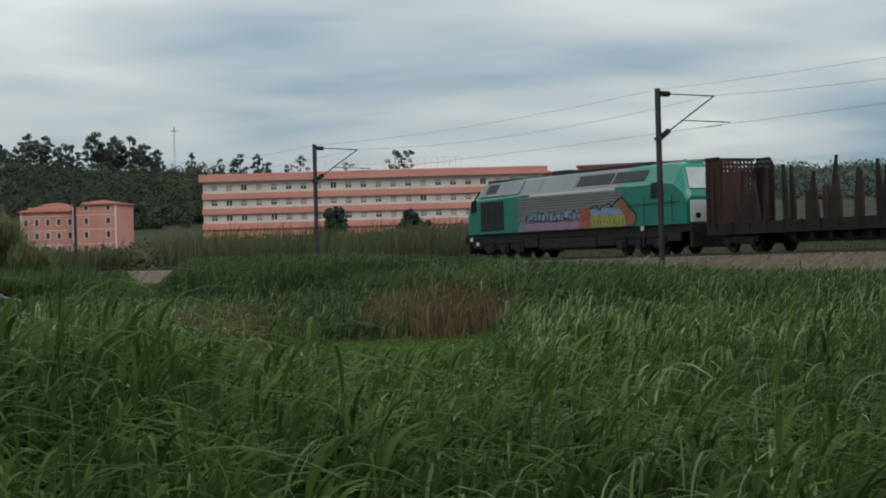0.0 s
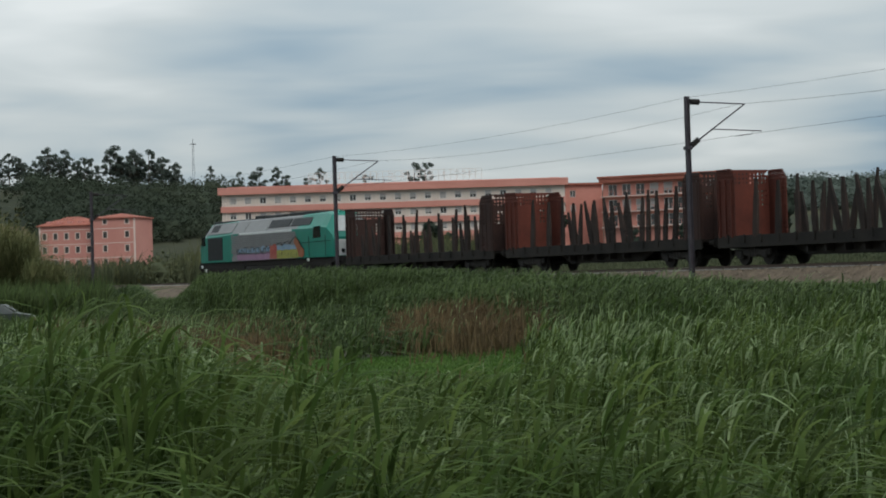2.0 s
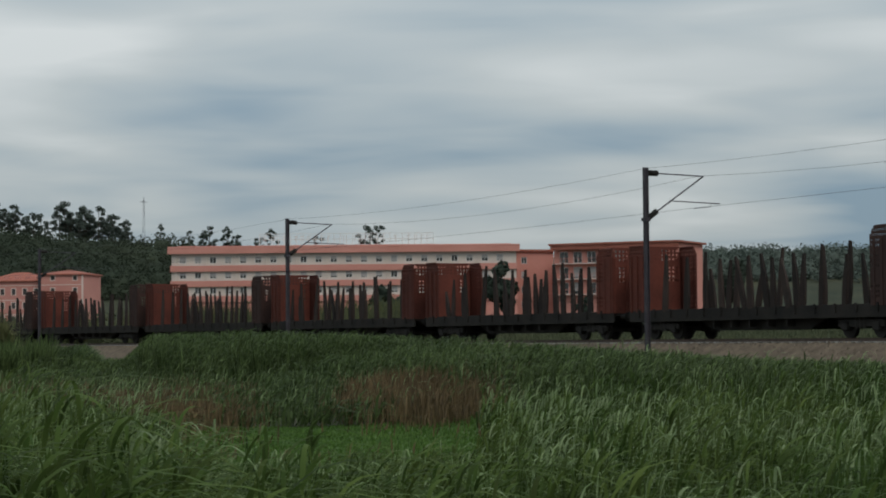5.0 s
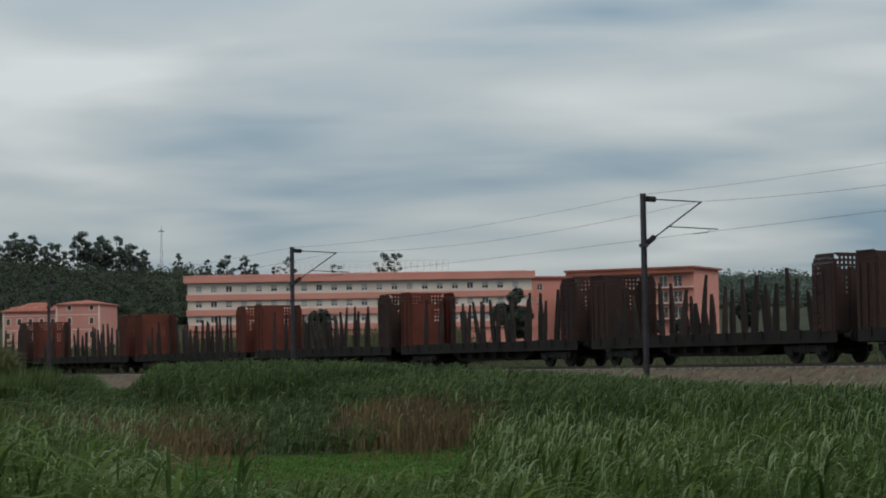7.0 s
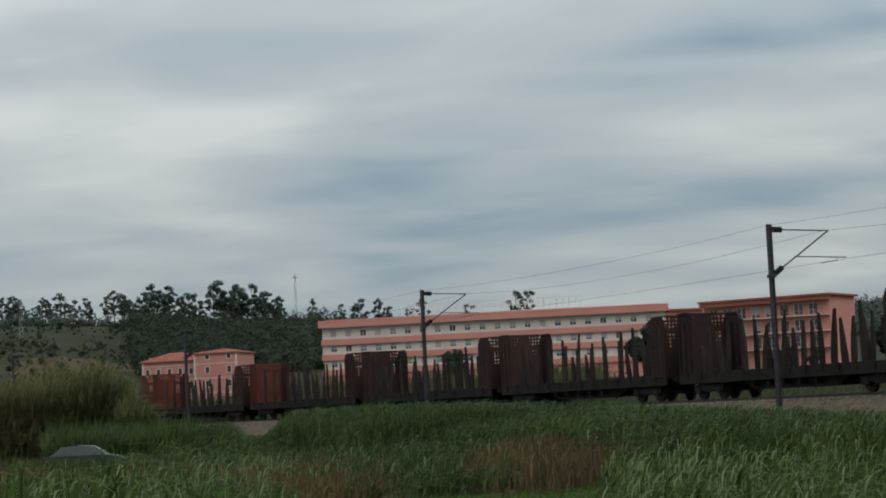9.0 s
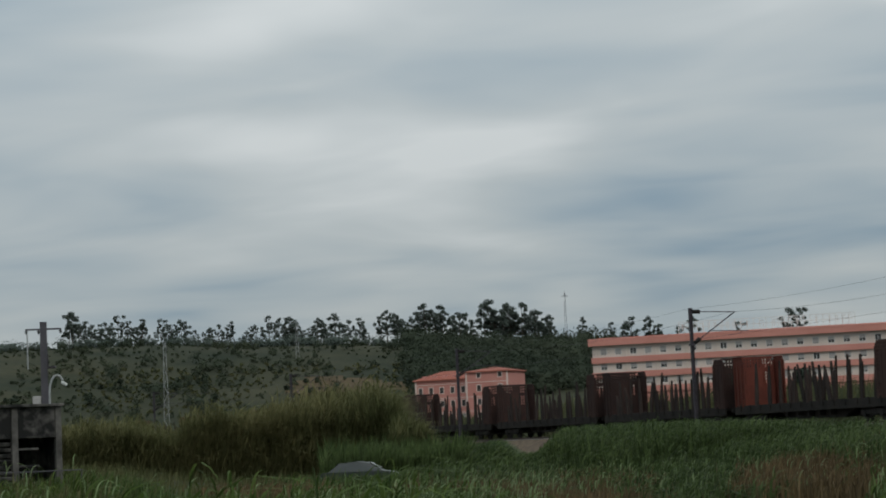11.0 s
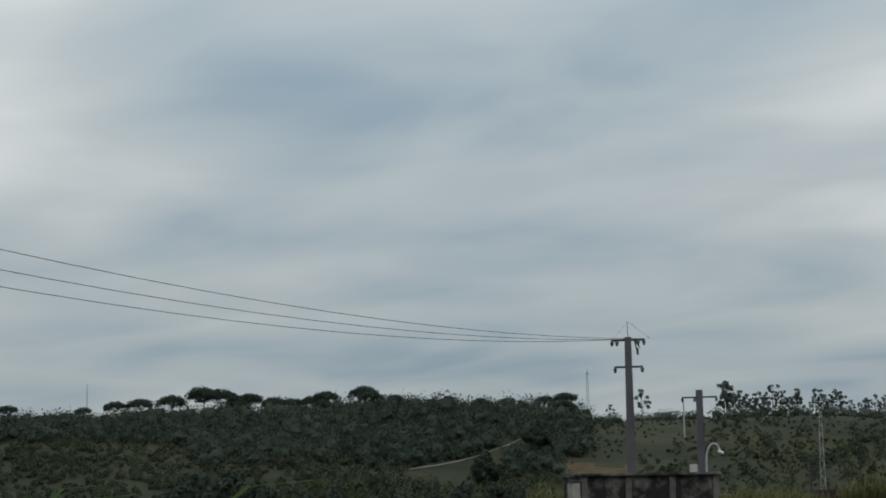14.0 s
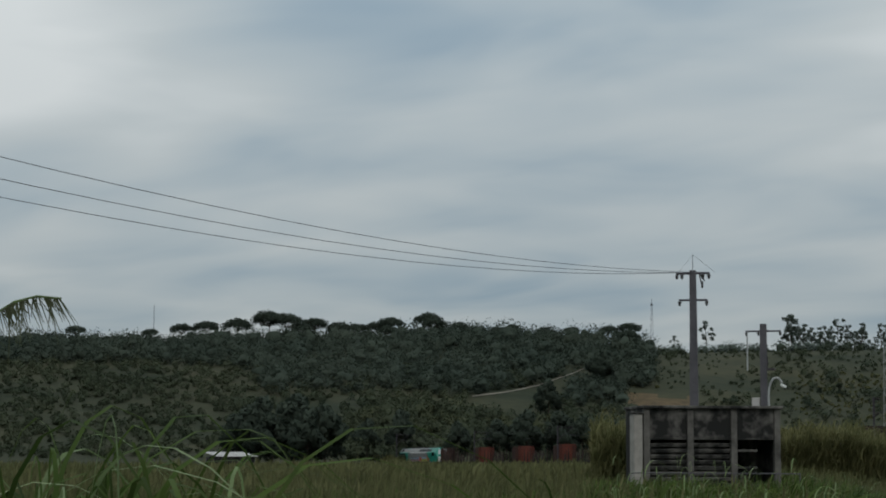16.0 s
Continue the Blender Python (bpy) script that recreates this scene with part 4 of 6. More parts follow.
    for f in range(3):
        bm = bmesh.new()
        z = t2 - 4.0 - 3.1 * f
        box(bm, 0, W2, -1.1, 0.0, z - 0.18, z - 0.02)
        bal = part("balcony", bm, M["trimw"], ob2)
        bm = bmesh.new()
        for k in range(28):
            box(bm, 0.1 + k * W2 / 28, 0.16 + k * W2 / 28, -1.08, -1.04, z, z + 0.95)
        box(bm, 0, W2, -1.1, -1.03, z + 0.95, z + 1.0)
        part("railing", bm, M["salmon"], bal)
    bm = bmesh.new()
    box(bm, -0.6, W2 + 0.7, -1.5, 14.5, t2 - 0.4, t2, 0.03)
    box(bm, -0.3, W2 + 0.5, -1.3, -1.1, t2 - 1.25, t2 - 0.4)
    part("roof", bm, M["tile"], ob2, "clay-red flat roof edge")
    for x, z, w, h in holes:
        bare_window(ob2, x, z, w, h, 0.0, 0.25, rnd)
    # the recess between them
    ob3, W3 = face_thing("stair_block", -2.77, -3.83, 410, 412)
    ob3.location.z = EYE
    tagged(ob3, "recessed salmon stair block between two wings", "building")
    bm = bmesh.new()
    wall_with_holes(bm, 0, W3, 2, 18.2, [(1.0, 3.5 + 3.05 * f, 1.2, 1.4) for f in range(5)], 0, 0.3)
    part("wall", bm, M["salmon"], ob3)
    for f in range(5):
        bare_window(ob3, 1.0, 3.5 + 3.05 * f, 1.2, 1.4, 0, 0.3, rnd)
    bm = bmesh.new()
    box(bm, -0.3, W3 + 0.3, -0.6, 8, 18.2, 18.6)
    part("roof", bm, M["tile"], ob3)


apartment_block()


def pink_house():
    rnd = random.Random(9)
    ob, W = face_thing("pink_house", 12.37, 9.59, 436, 428)
    ob.location.z = EYE + 1.2
    tagged(ob, "three-storey pink rendered house with clay tile roof", "house")
    b, e, dep, split = 1.2, 12.1, 11.0, 0.56 * W
    lw, rw = split, W - split
    for nm, x0, x1, y0, ee, ncol in (("wing_wall", 0, split, 1.6, 12.2, 5), ("gable_wall", split, W, 0.0, 13.45, 2)):
        holes = []
        for f in range(4 if ncol == 2 else 3):
            for c in range(ncol):
                x = x0 + (x1 - x0) * (c + 0.5 + (0.12 if ncol == 2 else 0)) / ncol - 0.42
                holes.append((x, b + 2.25 + 2.95 * f, 0.85, 1.3 if f < 3 else 0.95))
        if ncol == 5:
            holes = [h for h in holes if h[1] + h[3] < ee - 0.3]
        bm = bmesh.new()
        wall_with_holes(bm, x0, x1, b, ee, holes, y0, 0.3)
        box(bm, x0, x0 + 0.3, y0 + 0.3, dep, b, ee)
        box(bm, x1 - 0.3, x1, y0 + 0.3, dep, b, ee)
        part(nm, bm, M["house"], ob)
        for x, z, w, h in holes:
            win = bare_window(ob, x, z, w, h, y0, 0.1, rnd, frame_m="wood")
            bm = bmesh.new()
            for q in ((x - 0.16, x, z - 0.12, z + h + 0.16), (x + w, x + w + 0.16, z - 0.12, z + h + 0.16), (x, x + w, z + h, z + h + 0.16), (x, x + w, z - 0.12, z)):
                box(bm, q[0], q[1], y0 - 0.04, y0 + 0.02, q[2], q[3])
            part("surround", bm, M["trimw"], win, "pale window surround")
        bm = bmesh.new()
        for f in range(1, 4):
            z = b + 0.75 + 3.1 * f
            if z < ee - 0.5:
                box(bm, x0, x1, y0 - 0.05, y0 + 0.01, z, z + 0.14)
        for x in (x0, x1 - 0.4):
            box(bm, x, x + 0.4, y0 - 0.06, y0 + 0.01, b, ee)
        part("trim_band", bm, M["trimw"], ob, "pale corner and floor bands")
    # roofs
    def hipped(x0, x1, y0, y1, z, rise, lap):
        bm = bmesh.new()
        x0, x1, y0, y1 = x0 - lap, x1 + lap, y0 - lap, y1 + lap
        ym, k = (y0 + y1) / 2, min((y1 - y0) / 2, (x1 - x0) / 2 - 0.05)
        lo_ = [bm.verts.new(q) for q in ((x0, y0, z), (x1, y0, z), (x1, y1, z), (x0, y1, z))]
        un = [bm.verts.new((q.co.x, q.co.y, z - 0.25)) for q in lo_]
        hi = [bm.verts.new((x0 + k, ym, z + rise)), bm.verts.new((x1 - k, ym, z + rise))]
        bm.faces.new((lo_[0], lo_[1], hi[1], hi[0]))
        bm.faces.new((lo_[2], lo_[3], hi[0], hi[1]))
        bm.faces.new((lo_[1], lo_[2], hi[1]))
        bm.faces.new((lo_[3], lo_[0], hi[0]))
        for k in range(4):
            bm.faces.new((un[k], un[(k + 1) % 4], lo_[(k + 1) % 4], lo_[k]))
        bm.faces.new(un[::-1])
        bmesh.ops.recalc_face_normals(bm, faces=bm.faces)
        return part("roof", bm, M["tile"], ob, "clay tile hipped roof")
    hipped(0, split, 1.6, dep, 12.4, 1.9, 0.4)
    hipped(split, W, 0, dep, 13.65, 1.0, 0.35)
    for f in range(5):
        bm = bmesh.new()
        x = 1.5 + f * (split - 3) / 4
        box(bm, x, x + 1.1, 2.2, 4.2, 12.45, 13.3)
        part("dormer", bm, M["house"], ob)


pink_house()


# ---------------------------------------------------------------- plants
def leaf_cloud(rnd, centres, radii, n, size, flat=1.0):
    """Many small leaf clumps round the given centres: corners and triangles-in-fours."""
    c = rnd.randint(0, len(centres), n)
    d = rnd.normal(size=(n, 3))
    d /= np.linalg.norm(d, axis=1)[:, None]
    p = centres[c] + d * radii[c][:, None] * (rnd.rand(n, 1) ** 0.45) * np.array([1, 1, flat])
    u = rnd.normal(size=(n, 3))
    u /= np.linalg.norm(u, axis=1)[:, None]
    w = np.cross(u, rnd.normal(size=(n, 3)))
    w /= np.linalg.norm(w, axis=1)[:, None]
    nn = d + (centres[c] - centres.mean(0)) / (np.abs(centres - centres.mean(0)).max() + 0.1) + np.array([0, 0, 0.3])
    nn /= np.linalg.norm(nn, axis=1)[:, None]
    u *= np.where((np.cross(w, u) * nn).sum(1) < 0, -1, 1)[:, None]
    s = size * rnd.uniform(0.55, 1.35, (n, 1))
    v = np.stack([p - u * s, p + w * s * 0.55, p + u * s, p - w * s * 0.55], 1).reshape(-1, 3)
    return v, np.arange(4 * n).reshape(-1, 4), np.repeat(nn, 4, 0)


def eucalyptus(seed, h):
    """A thin bare trunk, a few rising limbs, and rounded puffs of leaves with sky between them."""
    rnd = np.random.RandomState(seed)
    bm = bmesh.new()
    lean = rnd.normal(0, 0.03, 2) * h
    pts = [Vector((lean[0] * t * t, lean[1] * t * t, h * t)) for t in (0, 0.3, 0.6, 0.9)]
    for a, b, r0, r1 in zip(pts, pts[1:], (0.22, 0.17, 0.11), (0.17, 0.11, 0.04)):
        rod(bm, a, b, r0, r1, 5)
    cen, rad = [], []
    n = rnd.randint(9, 14)
    for k in range(n):
        t = 0.42 + 0.5 * (k + rnd.rand()) / n
        a = k * 2.4 + rnd.rand()
        reach = (1.25 - t) * h * rnd.uniform(0.12, 0.4)
        root = Vector((lean[0] * t * t, lean[1] * t * t, h * (t - 0.12)))
        tip = Vector((lean[0] * t * t + math.cos(a) * reach, lean[1] * t * t + math.sin(a) * reach, h * (t + 0.02)))
        rod(bm, root, tip, 0.07, 0.03, 4)
        for _ in range(2):
            cen.append(tip + Vector(rnd.normal(0, 0.035, 3) * h))
            rad.append(rnd.uniform(0.035, 0.07) * h)
    cen.append(Vector((lean[0], lean[1], h * 0.95)))
    rad.append(0.075 * h)
    t = new("eucalyptus_tree")
    part("trunk", bm, M["wood"], t)
    v, f, nn = leaf_cloud(rnd, np.array(cen), np.array(rad), 1900, 0.24, 0.8)
    raw("crown", v, f, M["euc"], t, normals=nn)
    return tagged(t, "tall dark eucalyptus with an open ragged crown", "tree", group="trees on the ridge")


def umbrella_pine(seed, h):
    """A bare trunk that forks into limbs under a wide flat-bottomed dome."""
    rnd = np.random.RandomState(seed)
    bm = bmesh.new()
    rod(bm, (0, 0, 0), (0.1, 0, h * 0.6), 0.26, 0.17, 6)
    cen, rad = [], []
    w = h * rnd.uniform(0.32, 0.44)
    for k in range(20):
        a, q = k * 2.4, math.sqrt((k + 0.5) / 20)
        tip = Vector((math.cos(a) * q * w, math.sin(a) * q * w, h * (0.9 - 0.16 * q * q + rnd.normal(0, 0.012))))
        rod(bm, (0.1, 0, h * 0.58), tip, 0.08, 0.03, 4)
        cen.append(tip)
        rad.append(h * rnd.uniform(0.11, 0.17))
    t = new("umbrella_pine")
    part("trunk", bm, M["wood"], t)
    v, f, nn = leaf_cloud(rnd, np.array(cen), np.array(rad), 2600, 0.34, 0.75)
    raw("crown", v, f, M["pine"], t, normals=nn)
    return tagged(t, "dark umbrella pine with a domed crown", "tree", group="pines on the hill")


def round_tree(seed, h, material, name, label, n=900, leaf=0.3):
    rnd = np.random.RandomState(seed)
    bm = bmesh.new()
    rod(bm, (0, 0, -0.3), (0.05, 0, h * 0.45), 0.16 * h / 7, 0.1 * h / 7, 6)
    cen, rad = [], []
    for k in range(14):
        a, z = rnd.rand() * 6.28, rnd.uniform(0.28, 0.92)
        q = h * 0.27 * math.sin(min(z, 0.98) * math.pi) * rnd.uniform(0.5, 1.1) + 0.1
        tip = Vector((math.cos(a) * q, math.sin(a) * q, h * z))
        rod(bm, (0.03, 0, h * min(z, 0.4)), tip, 0.05, 0.02, 4)
        cen.append(tip)
        rad.append(h * rnd.uniform(0.11, 0.17))
    t = new(name)
    part("trunk", bm, M["wood"], t)
    v, f, nn = leaf_cloud(rnd, np.array(cen), np.array(rad), n, leaf, 0.9)
    raw("crown", v, f, M[material], t, normals=nn)
    return tagged(t, label, "tree")


def polar(az, r):
    a = radians(az)
    return -math.sin(a) * r, math.cos(a) * r


def plant(proto, az, r, size=1.0, sink=0.3, used=set()):
    x, y = polar(az, r)
    m = Matrix.Translation((x, y, gz(x, y) - sink)) @ Matrix.Rotation(random.random() * 6.28, 4, "Z") @ Matrix.Scale(size, 4)
    if proto.name not in used:
        used.add(proto.name)
        proto.matrix_world = m
        return proto
    o = copy_thing(proto, m)
    o.matrix_world = m
    return o


def raise_to(proto, az, r, el, h):
    """Plant a tree of height h so that its top stands el degrees over the eye."""
    x, y = polar(az, r)
    plant(proto, az, r, (EYE + 0.25 + r * math.tan(radians(el)) - gz(x, y) + 0.3) / h)


EUCALYPTUS_TOPS = [(24.5, 3.97), (22.1, 4.16), (21.7, 3.86), (20.8, 4.0), (20.1, 3.87), (19.6, 3.85), (19.0, 3.82), (18.2, 3.56), (17.6, 3.7), (17.0, 3.54), (16.5, 3.81), (15.9, 3.77), (15.1, 3.7), (14.6, 3.83), (13.9, 3.64), (13.1, 3.83),
                   (12.8, 3.67), (12.0, 3.98), (11.5, 3.76), (11.0, 3.7), (10.1, 4.0), (9.6, 3.86), (9.2, 3.86), (8.8, 3.65), (8.4, 3.49), (7.45, 3.38)]
SMALL_TOPS = [(7.05, 3.07), (6.6, 3.17), (6.05, 3.3), (5.5, 3.29), (5.25, 3.04), (4.7, 2.95), (4.35, 3.22), (3.0, 3.0), (1.6, 3.3), (1.25, 3.31), (25.4, 3.55)]
PINE_TOPS = [(44.0, 3.5), (42.6, 3.8), (41.7, 3.5), (40.5, 3.72), (39.6, 3.88), (38.9, 3.97), (38.0, 4.06), (37.1, 4.28), (36.6, 4.2), (35.8, 4.09), (35.1, 3.96), (34.6, 3.93), (34.0, 3.97), (33.6, 4.12), (32.5, 4.24), (31.6, 3.98), (31.1, 3.85),
             (30.2, 3.7), (29.15, 3.82), (28.35, 3.83), (27.3, 3.86), (26.7, 3.95)]


def build_trees():
    random.seed(21)
    eu = [eucalyptus(s, 13.5) for s in (1, 2, 3, 4, 5, 6)]
    k = 0
    # the tall ones of the line along the crest, then the lower ones that stand between them
    for az, el in EUCALYPTUS_TOPS:
        raise_to(eu[k % 6], az, 684 + random.uniform(-10, 12), el, 13.5)
        k += 1
        if 7.6 < az < 23:
            for _ in range(4):
                raise_to(eu[k % 6], az + random.uniform(-0.45, 0.45), 690 + random.uniform(-10, 16), el - random.uniform(0.04, 0.42), 13.5)
                k += 1
    for az, el in SMALL_TOPS:
        raise_to(eu[k % 6], az, 690, el, 13.5)
        k += 1
        if az > 4.5 and az < 25:
            raise_to(eu[k % 6], az + random.uniform(-0.3, 0.3), 694, el - random.uniform(0.1, 0.25), 13.5)
            k += 1
    pi = [umbrella_pine(s, 12.0) for s in (1, 2, 3, 4)]
    for az, el in PINE_TOPS:
        raise_to(pi[k % 4], az, 626 + random.uniform(-8, 8), el, 12.0)
        k += 1
        if 26 < az < 36.5:
            raise_to(pi[k % 4], az + random.uniform(-0.5, 0.5), 618 + random.uniform(-8, 8), el - random.uniform(0.15, 0.35), 12.0)
            k += 1
    # single trees before the apartment block and at the foot of the hill
    big = round_tree(7, 15.0, "pine", "large_tree", "large dark dense tree at the foot of the hill", 3200, 0.55)
    for az, r, size in ((36.3, 400, 1.05), (37.3, 404, 1.0), (35.4, 402, 0.92), (36.9, 396, 0.8), (35.9, 392, 0.85), (37.9, 410, 0.75), (34.2, 430, 0.6), (33.3, 440, 0.62), (31.6, 425, 0.6), (30.4, 430, 0.62), (29.6, 425, 0.8), (28.6, 430, 0.78), (28.0, 436, 0.7), (27.2, 440, 0.62), (29.0, 500, 0.7), (27.5, 545, 0.75)):
        plant(big, az, r, size)
    tr = [round_tree(s, 9.0, "pine", "broadleaf_tree", "dark green broadleaf tree below the apartment block", 2400, 0.36) for s in (1, 2, 3)]
    for q, (az, r, s) in enumerate(((33.2, 455, 0.9), (-2.2, 330, 1.15), (3.35, 345, 0.95), (1.1, 350, 0.8), (-4.7, 300, 0.45), (-6.2, 300, 0.5), (-7.0, 310, 0.45), (0.6, 300, 0.6), (5.8, 330, 0.5), (-9.1, 420, 1.25))):
        plant(tr[q % 3], az, r, s)


build_trees()


def woods(name, label, material, spots, h, n, leaf, seed):
    """A far wood or thicket that nobody could count: many clumps in one mesh."""
    rnd = np.random.RandomState(seed)
    sx, sy, hs = spots
    z = ground_z(sx, sy)
    cen = np.stack([sx, sy, z + h * hs * 0.45], 1)
    m = len(cen)
    c = np.repeat(np.arange(m), n)
    d = rnd.normal(size=(m * n, 3))
    d /= np.linalg.norm(d, axis=1)[:, None]
    hh = (h * hs)[c][:, None]
    p = cen[c] + d * hh * np.array([0.58, 0.58, 0.5]) * rnd.uniform(0.55, 1.06, (m * n, 1))
    u = rnd.normal(size=p.shape)
    u /= np.linalg.norm(u, axis=1)[:, None]
    w = np.cross(u, rnd.normal(size=p.shape))
    w /= np.linalg.norm(w, axis=1)[:, None]
    nn = 0.3 * d + 0.2 * rnd.normal(size=d.shape) + np.array([0, 0, 0.9])
    nn /= np.linalg.norm(nn, axis=1)[:, None]
    u *= np.where((np.cross(w, u) * nn).sum(1) < 0, -1, 1)[:, None]
    s = leaf * rnd.uniform(0.6, 1.4, (len(p), 1))
    v = np.stack([p - u * s, p + w * s * 0.6, p + u * s, p - w * s * 0.6], 1).reshape(-1, 3)
    # the dense inside of each clump, uneven and rounded
    g = np.array([q for q in itertools.product((-1, 0, 1), repeat=3) if any(q)], float)
    faces = []
    for ax in range(3):
        for side in (-1, 1):
            b0, b1 = [k for k in range(3) if k != ax]
            for i0, i1 in itertools.product((-1, 0), repeat=2):
                ring = []
                for e0, e1 in ((0, 0), (1, 0), (1, 1), (0, 1)):
                    q = [0, 0, 0]
                    q[ax], q[b0], q[b1] = side, i0 + e0, i1 + e1
                    ring.append(int(np.where((g == q).all(1))[0][0]))
                out = np.cross(g[ring[1]] - g[ring[0]], g[ring[2]] - g[ring[0]])[ax] * side > 0
                faces.append(ring if out else ring[::-1])
    g /= np.linalg.norm(g, axis=1)[:, None]
    cv = cen[:, None] + g[None] * (h * hs)[:, None, None] * np.array([0.58, 0.58, 0.5]) * rnd.uniform(0.2, 0.55, (m, len(g), 1))
    cf = np.array(faces)[None] + (np.arange(m) * len(g))[:, None, None] + len(v)
    nn = np.vstack([np.repeat(nn, 4, 0), np.tile(0.4 * g + np.array([0, 0, 0.7]), (m, 1))])
    f = np.vstack([np.arange(len(v)).reshape(-1, 4), cf.reshape(-1, 4)])
    return tagged(raw(name, np.vstack([v, cv.reshape(-1, 3)]), f, M[material], normals=nn), label, "woods", kind="stuff")


def build_woods():
    rnd = np.random.RandomState(3)

    def scatter(n, az0, az1, r0, r1, patchy=0.0, clear=False):
        a, r = np.radians(rnd.uniform(az0, az1, n)), np.sqrt(rnd.uniform(r0 * r0, r1 * r1, n))
        # the earth cutting stays bare
        ok = ~((a > radians(24.7)) & (a < radians(26.8)) & (r > 498) & (r < 552))
        a, r = a[ok], r[ok]
        n = len(a)
        if patchy:
            ok = wave(-np.sin(a) * r, np.cos(a) * r * 0.5, patchy, 2) > -0.05
            a, r = a[ok], r[ok]
            n = len(a)
        if clear:
            # no growth hides the track that climbs the slope
            e = np.degrees(np.arctan2(ground_z(-np.sin(a) * r, np.cos(a) * r) - EYE, r)) - np.interp(np.degrees(a), [28.0, 29.3, 31.2], [2.62, 2.15, 1.82])
            ok = (np.degrees(a) < 27.7) | (np.degrees(a) > 31.4) | (e < -0.55) | (e > 0.03)
            a, r = a[ok], r[ok]
            n = len(a)
        return -np.sin(a) * r, np.cos(a) * r, 0.4 + 1.1 * rnd.rand(n) ** 1.6
    woods("hill_wood", "dark wood on the slope behind the houses", "hillwood", scatter(1100, 4.5, 12.6, 520, 690), 5.6, 110, 0.36, 1)
    woods("crest_undergrowth", "dark undergrowth along the crest of the hill", "euc", scatter(420, 11.5, 27, 665, 700), 3.4, 70, 0.32, 8)
    woods("pine_wood", "dark pine wood on the hillside", "pine", scatter(1150, 26.0, 37.5, 520, 624, 0, True), 5.0, 110, 0.3, 2)
    woods("pine_wood", "dark pine wood along the crest of the hill", "pine", scatter(700, 37, 47, 560, 630), 4.6, 95, 0.3, 12)
    woods("pine_wood", "crowded dark pines behind the crest of the hill", "pine", scatter(300, 26.2, 39.5, 600, 626), 6.4, 120, 0.32, 22)
    woods("ridge_wood", "dark wood on the slope of the far ridge", "euc", scatter(300, -16, -5.5, 745, 800), 5.0, 90, 0.5, 13)
    woods("ridge_wood", "distant dark wooded ridge", "euc", scatter(900, -16, 4.8, 800, 905), 6.0, 90, 0.55, 3)
    woods("hill_scrub", "low scrub in patches over the open hillside", "slope", scatter(1800, 11, 27, 430, 690), 0.8, 48, 0.2, 4)
    woods("hill_scrub", "taller dark scrub in drifts over the open hillside", "slope", scatter(900, 11, 27, 440, 680, 22), 2.0, 70, 0.24, 24)
    woods("hill_bushes", "dark bushes in loose groups on the open hillside", "hillwood", scatter(190, 12, 27, 470, 660, 28), 3.2, 120, 0.28, 14)
    woods("slope_scrub", "scrub and low bushes under the pine wood", "slope", scatter(2600, 27, 47, 430, 565, 0, True), 1.9, 80, 0.24, 5)
    woods("slope_bushes", "large soft dark bushes under the pine wood", "slope", scatter(260, 26.5, 38, 425, 500, 22, True), 4.4, 220, 0.34, 15)
    woods("bare_slope", "dry tan growth in the cutting on the hill", "cane", scatter(110, 24.6, 27.2, 490, 560, 14), 1.1, 45, 0.24, 16)
    woods("bare_slope", "dry tan growth on the open hillside", "cane", scatter(700, 12.0, 22, 515, 590, 30), 0.7, 45, 0.24, 17)
    woods("bare_slope", "dry tan growth at the foot of the hill", "cane", scatter(90, 20.0, 24.2, 400, 480, 20), 1.2, 45, 0.22, 18)
    woods("field_bushes", "rounded green-brown bushes in the field before the apartment block", "shrub", scatter(70, -1.5, 8.5, 215, 285), 3.4, 170, 0.2, 31)
    woods("field_bushes", "brown-green bushes at the foot of the pink house", "shrub", scatter(46, 8.0, 13.0, 200, 260), 3.2, 170, 0.2, 32)
    woods("railside_bushes", "low bushes before the far railway", "shrub", scatter(90, 28.2, 32.2, 375, 405), 2.0, 70, 0.3, 9)
    woods("trackside_bushes", "dark bushes beyond the railway", "shrub", scatter(40, 27.0, 34.5, 460, 500), 4.6, 130, 0.34, 6)


build_woods()


